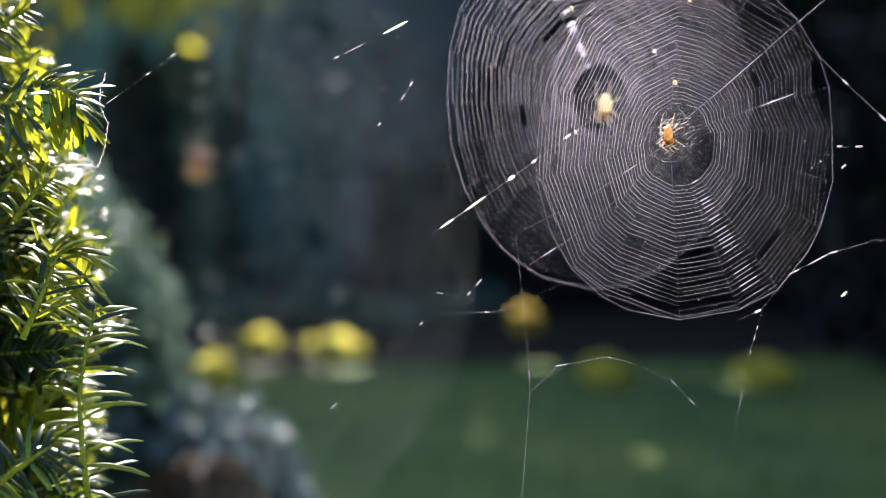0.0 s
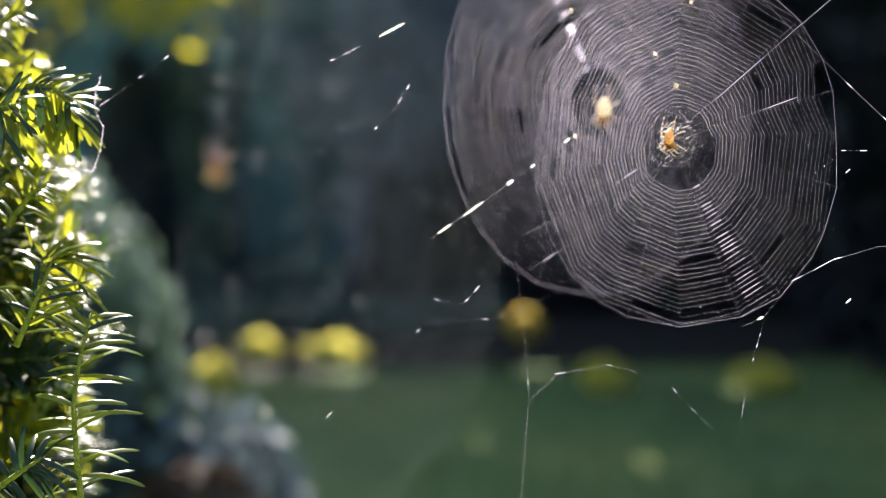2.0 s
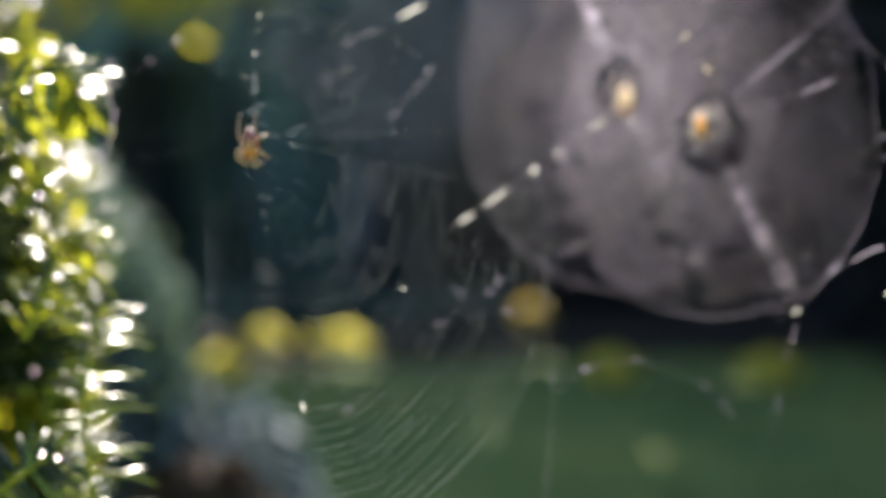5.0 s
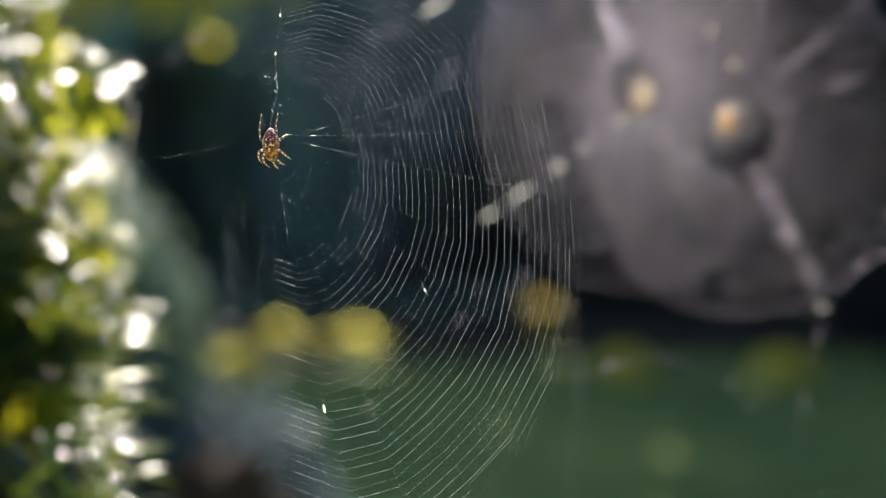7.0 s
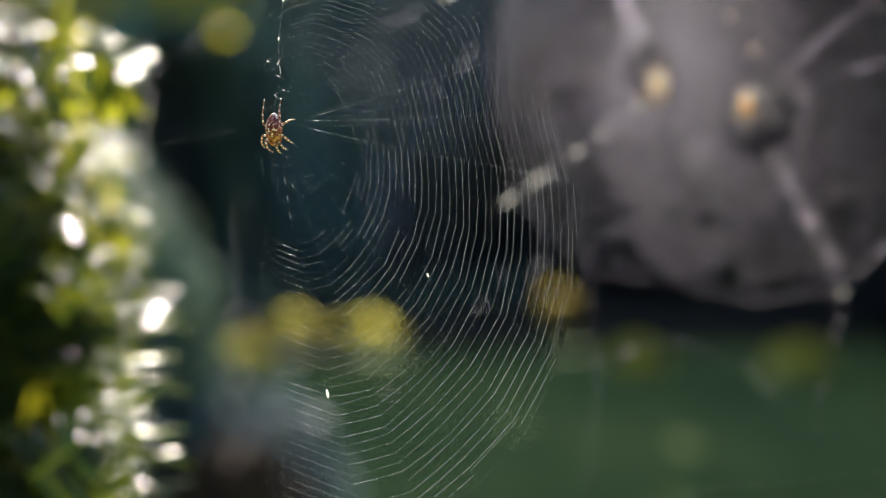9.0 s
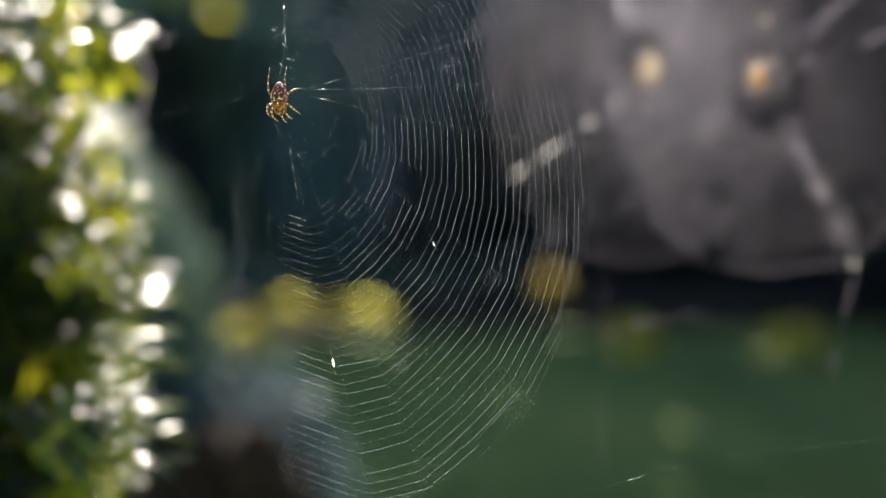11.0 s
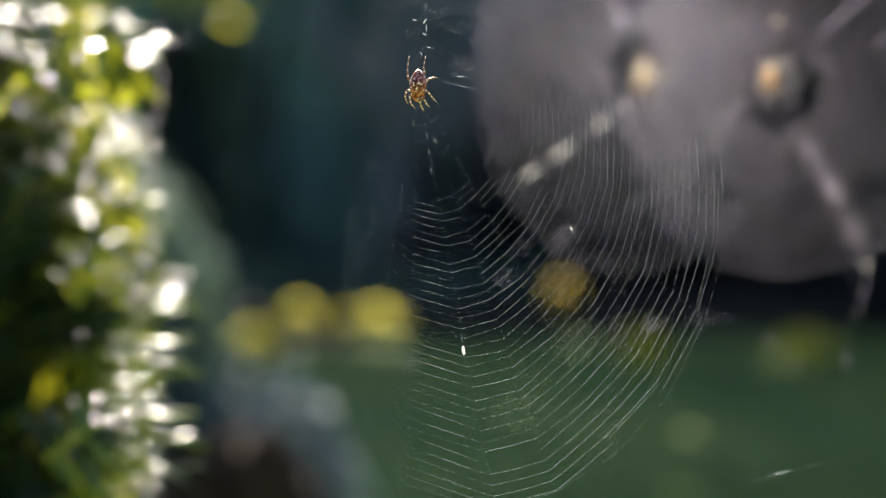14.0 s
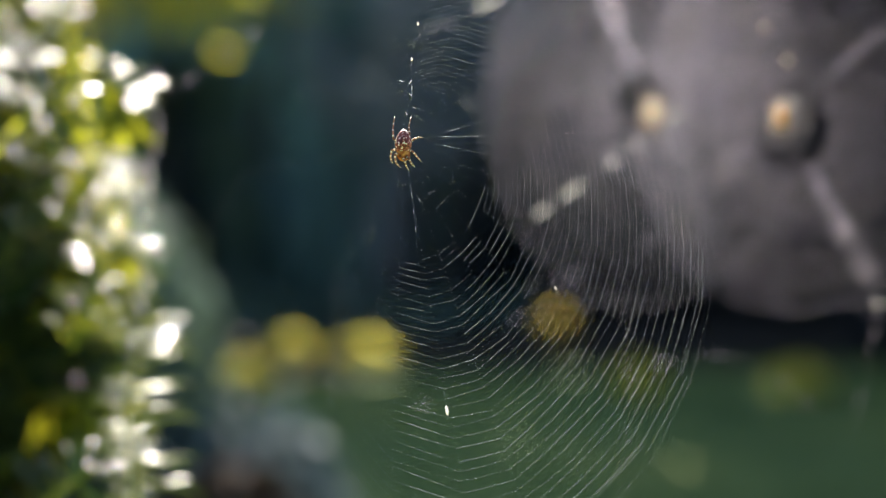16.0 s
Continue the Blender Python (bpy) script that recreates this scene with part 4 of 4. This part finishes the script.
NEAR_STRANDS = [
    ([(-60, -2), (-330, -34, 0.02), (-960, -90, 0.30)], 0.22, []),
    ([(0, 20), (16, 90), (12, 150), (22, 226), (30, 420)], 0.5, [(0.30, 16, 2), (0.52, 6, 4.2), (0.74, 6, 4.2)]),
    ([(92, -436), (102, -490)], 0.8, [(0.6, 16, 6.5)]),
    ([(270, -240), (284, -268)], 0.8, [(0.6, 7, 4.2)]),
    ([(20, -75), (34, -170), (60, -420)], 0.12, [(0.1, 12, 1.0), (0.25, 10, 1.0), (0.42, 10, 1.0)]),
    ([(510, -690), (640, -650), (760, -612), (1100, -560)], 0.25, [(0.3, 36, 0.8)]),
    ([(60, 15), (480, 140), (800, 230)], 0.5, [(0.04, 18, 1.0)]),
    ([(60, 12), (400, 20)], 0.46, [(0.06, 16, 1.1)]),
    ([(60, 0), (350, -60), (520, -90)], 0.46, [(0.04, 16, 1.0)]),
]
# loose ends of silk along the thread that the near spider hangs by
NEAR_FLECKS = [
    ([(-14, 118), (14, 112)], 0.35, [(0.3, 6, 2)]),
    ([(-6, 88), (10, 92), (22, 84)], 0.4, [(0.6, 7, 2.5)]),
    ([(8, 70), (34, 62)], 0.35, [(0.5, 6, 2)]),
    ([(4, 100), (20, 128)], 0.35, [(0.5, 10, 2.5)]),
    ([(2, 62), (10, 52), (30, 50)], 0.35, [(0.3, 8, 2)]),
    ([(30, -92), (44, -112)], 0.3, [(0.5, 6, 1.5)]),
]
# web outlines and threads are shaped to fit the camera's view
U1, U2, U3 = 0.00039, 0.0002238, 0.000465
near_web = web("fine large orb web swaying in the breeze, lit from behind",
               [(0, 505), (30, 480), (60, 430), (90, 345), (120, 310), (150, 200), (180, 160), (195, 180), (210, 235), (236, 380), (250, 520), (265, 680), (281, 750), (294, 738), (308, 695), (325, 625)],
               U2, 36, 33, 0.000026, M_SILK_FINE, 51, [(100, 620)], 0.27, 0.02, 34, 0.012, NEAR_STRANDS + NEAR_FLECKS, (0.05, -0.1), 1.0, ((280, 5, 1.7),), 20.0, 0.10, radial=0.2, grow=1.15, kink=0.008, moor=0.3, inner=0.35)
near_spider = spider("reddish-brown garden spider with pale marks and banded legs", 0.85, M_ABDOMEN)
# reach stretched so that the turned web looks right from the camera
middle_web = web("dense round orb web glowing in backlight", [(0, 271), (30, 279), (60, 292), (90, 300), (120, 278), (150, 247), (180, 241), (210, 268), (240, 306), (262, 322), (285, 327), (305, 325), (330, 298)],
                 U1, 25, 31, 0.000107, M_SILK, 55, [(140, 566)], 0.215, 0.008, 60, 0.0, FAR_THREADS + LOWER_THREADS + HUB_THREADS + SIDE_THREADS, (-0.42, 0.06), 0.0, ((293, 8, 5.0), (120, 8, 2.0)), uneven=0.10, fade=0.48, radial=0.2, torn=7, lop=(0.32, 320), inner=0.05, grow=1.06, kink=0.02, moor=0.25)
middle_spider = spider("bright amber spider sunlit at the hub of its web", 1.05, M_ABDOMEN_PALE, 0.72)
rear_web = web("round orb web behind another, soft in the backlight", [(0, 330), (30, 345), (60, 345), (90, 335), (120, 331), (150, 322), (180, 309), (210, 314), (240, 323), (270, 320), (300, 310), (330, 318)],
               U3, 26, 32, 0.000140, M_SILK, 53, [(150, 520)], 0.18, 0.015, 22, 0.0, [([(-270, 10), (-880, 30, 0.05)], 0.04, [])], (-0.14, 0.60), uneven=0.10, grow=1.25, fade=0.6, bands=((118, 8, 5.0),), lop=(0.25, 130), radial=0.2, torn=5, kink=0.018, moor=0.15)
rear_spider = spider("pale amber spider sunlit at the hub of its web", 1.42, M_ABDOMEN_WHITE)


def hub_flecks():
    """White flecks round the middle spider for silk and for highlights on its legs, strewn up and to one side, and
    wrapped prey.
    """
    rng = np.random.default_rng(71)
    V, Fc = [], []
    for k in range(82):
        if k < 35:
            x, z = rng.normal(0, 11), rng.normal(4, 18)
        else:
            x, z = rng.uniform(-10, 60), rng.uniform(-62, 45)
            if abs(z + 10 - 0.2 * x) > 50 - 0.4 * x:
                continue
        c = Vector((x, -24 if k < 11 else -1, z)) * U1
        way = Vector((math.cos(0.5 + rng.normal(0, 0.3)), 0, math.sin(0.5 + rng.normal(0, 0.3)))) * U1 * rng.uniform(1.2, 5.5) * (1.3 if k < 35 else 1.0)
        w = U1 * rng.uniform(0.6, 1.3) * (1.0 if k < 35 else 0.5)
        tube(V, Fc, [c - way, c, c + way], [0.5 * w, w, 0.5 * w], 5)
    part("hub_silk_glints", mesh_of("hub_silk_glints", V, Fc, M_BEAD, True), middle_web, "white flecks round the hub for silk and leg highlights", "stuff")
    for x, z, r in ((10, 90, 4.2), (-27, 147, 3.2), (35, 232, 2.8), (-180, 232, 3.6), (-172, 8, 3)):
        V, Fc = [], []
        egg(V, Fc, Vector((x, -5, z)) * U1, (r * U1, 0.9 * r * U1, 1.1 * r * U1), 8, 10, 0.15)
        for a in (0.5, 2.2, 3.9, 5.3):
            b = Vector((x, -3, z)) * U1
            tube(V, Fc, [b, b + Vector((math.cos(a), 0, math.sin(a))) * r * 2.2 * U1], [0.0002, 0.0001], 4)
        part("wrapped_prey", mesh_of("wrapped_prey", V, Fc, M_PREY, True), middle_web, "small cream insect wrapped in silk")


hub_flecks()

ground()
flower_bed()
grass()
garden()
yew()

# ---------------------------------------------------------------- how the webs sway
# seconds and the hub's place
NEAR = [
    (0, -0.1066, 0.5300, 1.3198),
    (0.5, -0.1052, 0.5300, 1.3217),
    (1, -0.1019, 0.5300, 1.3201),
    (1.5, -0.0980, 0.5300, 1.3187),
    (2, -0.0971, 0.5300, 1.3204),
    (2.5, -0.0951, 0.5300, 1.3196),
    (3, -0.0933, 0.5300, 1.3199),
    (3.5, -0.0932, 0.5300, 1.3212),
    (4, -0.0915, 0.5300, 1.3225),
    (6.5, -0.0935, 0.5300, 1.3209),
    (7, -0.0929, 0.5300, 1.3212),
    (7.5, -0.0922, 0.5300, 1.3210),
    (8, -0.0937, 0.5300, 1.3214),
    (8.5, -0.0931, 0.5300, 1.3211),
    (9, -0.0991, 0.5300, 1.3194),
    (11.5, -0.0969, 0.5300, 1.3199),
    (12, -0.0779, 0.5300, 1.3220),
    (12.5, -0.0630, 0.5300, 1.3243),
    (13, -0.0731, 0.5300, 1.3221),
    (13.5, -0.0572, 0.5325, 1.3259),
    (14, -0.0501, 0.5350, 1.3280),
    (14.5, -0.0414, 0.5500, 1.3272),
    (15, -0.0643, 0.5393, 1.3254),
    (15.5, -0.0709, 0.5350, 1.3235),
    (16, -0.0549, 0.5350, 1.3253),
]
MIDDLE = [
    (0, 0.1560, 0.8400, 1.3497),
    (0.5, 0.1547, 0.8400, 1.3495),
    (1, 0.1559, 0.8400, 1.3493),
    (1.5, 0.1555, 0.8400, 1.3501),
    (2, 0.1536, 0.8400, 1.3497),
    (2.5, 0.1516, 0.8400, 1.3487),
    (3, 0.1508, 0.8400, 1.3476),
    (3.5, 0.1503, 0.8400, 1.3500),
    (4, 0.1502, 0.8400, 1.3492),
    (6.5, 0.1551, 0.8400, 1.3503),
    (7, 0.1548, 0.8400, 1.3509),
    (7.5, 0.1563, 0.8400, 1.3508),
    (8, 0.1577, 0.8400, 1.3514),
    (8.5, 0.1579, 0.8400, 1.3520),
    (9, 0.1561, 0.8400, 1.3504),
    (11.5, 0.1646, 0.8400, 1.3530),
    (12, 0.1582, 0.8400, 1.3486),
    (12.5, 0.1573, 0.8400, 1.3487),
    (13, 0.1617, 0.8400, 1.3498),
    (13.5, 0.1559, 0.8400, 1.3494),
    (14, 0.1619, 0.8400, 1.3571),
    (14.5, 0.1702, 0.8400, 1.3590),
    (15, 0.1712, 0.8400, 1.3642),
    (15.5, 0.1682, 0.8400, 1.3551),
    (16, 0.1723, 0.8400, 1.3606),
]
REAR = [
    (0, 0.1319, 1.0, 1.3827),
    (0.5, 0.1297, 1.0, 1.3823),
    (1, 0.1314, 1.0, 1.3825),
    (1.5, 0.1309, 1.0, 1.3828),
    (2, 0.1287, 1.0, 1.3824),
    (2.5, 0.1268, 1.0, 1.3800),
    (3, 0.1251, 1.0, 1.3783),
    (3.5, 0.1245, 1.0, 1.3807),
    (4, 0.1233, 1.0, 1.3798),
    (6.5, 0.1258, 1.0, 1.3800),
    (7, 0.1229, 1.0, 1.3799),
    (7.5, 0.1246, 1.0, 1.3800),
    (8, 0.1264, 1.0, 1.3793),
    (8.5, 0.1250, 1.0, 1.3788),
    (9, 0.1214, 1.0, 1.3776),
    (11.5, 0.1160, 1.0, 1.3711),
    (12, 0.1251, 1.0, 1.3748),
    (12.5, 0.1139, 1.0, 1.3727),
    (13, 0.1111, 1.0, 1.3723),
    (13.5, 0.1148, 1.0, 1.3742),
    (14, 0.1013, 1.0, 1.3728),
    (14.5, 0.1204, 1.0, 1.3766),
    (15, 0.1232, 1.0, 1.3821),
    (15.5, 0.1232, 1.0, 1.3759),
    (16, 0.1117, 1.0, 1.3761),
]


def motions():
    turn = {12.0: -4, 12.5: -6, 13.0: -5, 13.5: -8, 14.0: -10, 14.5: -16, 15.0: -10, 15.5: -8, 16.0: -12}
    rows = [(t, pose(x, y, z, turn.get(t, 0), 0, -8)) for t, x, y, z in NEAR]
    walk(near_web, rows)
    walk(near_spider, [(t, m @ pose(0, 0, 0, 0, 0, 20)) for t, m in rows])
    rows = [(t, pose(x, y, z, 0, 0, -24)) for t, x, y, z in MIDDLE]
    walk(middle_web, rows)
    walk(middle_spider, rows)
    rows = [(t, pose(x, y, z, 0, 0, 28)) for t, x, y, z in REAR]
    walk(rear_web, rows)
    walk(rear_spider, [(t, m @ pose(0, 0, 0, 0, 0, -24)) for t, m in rows])


motions()
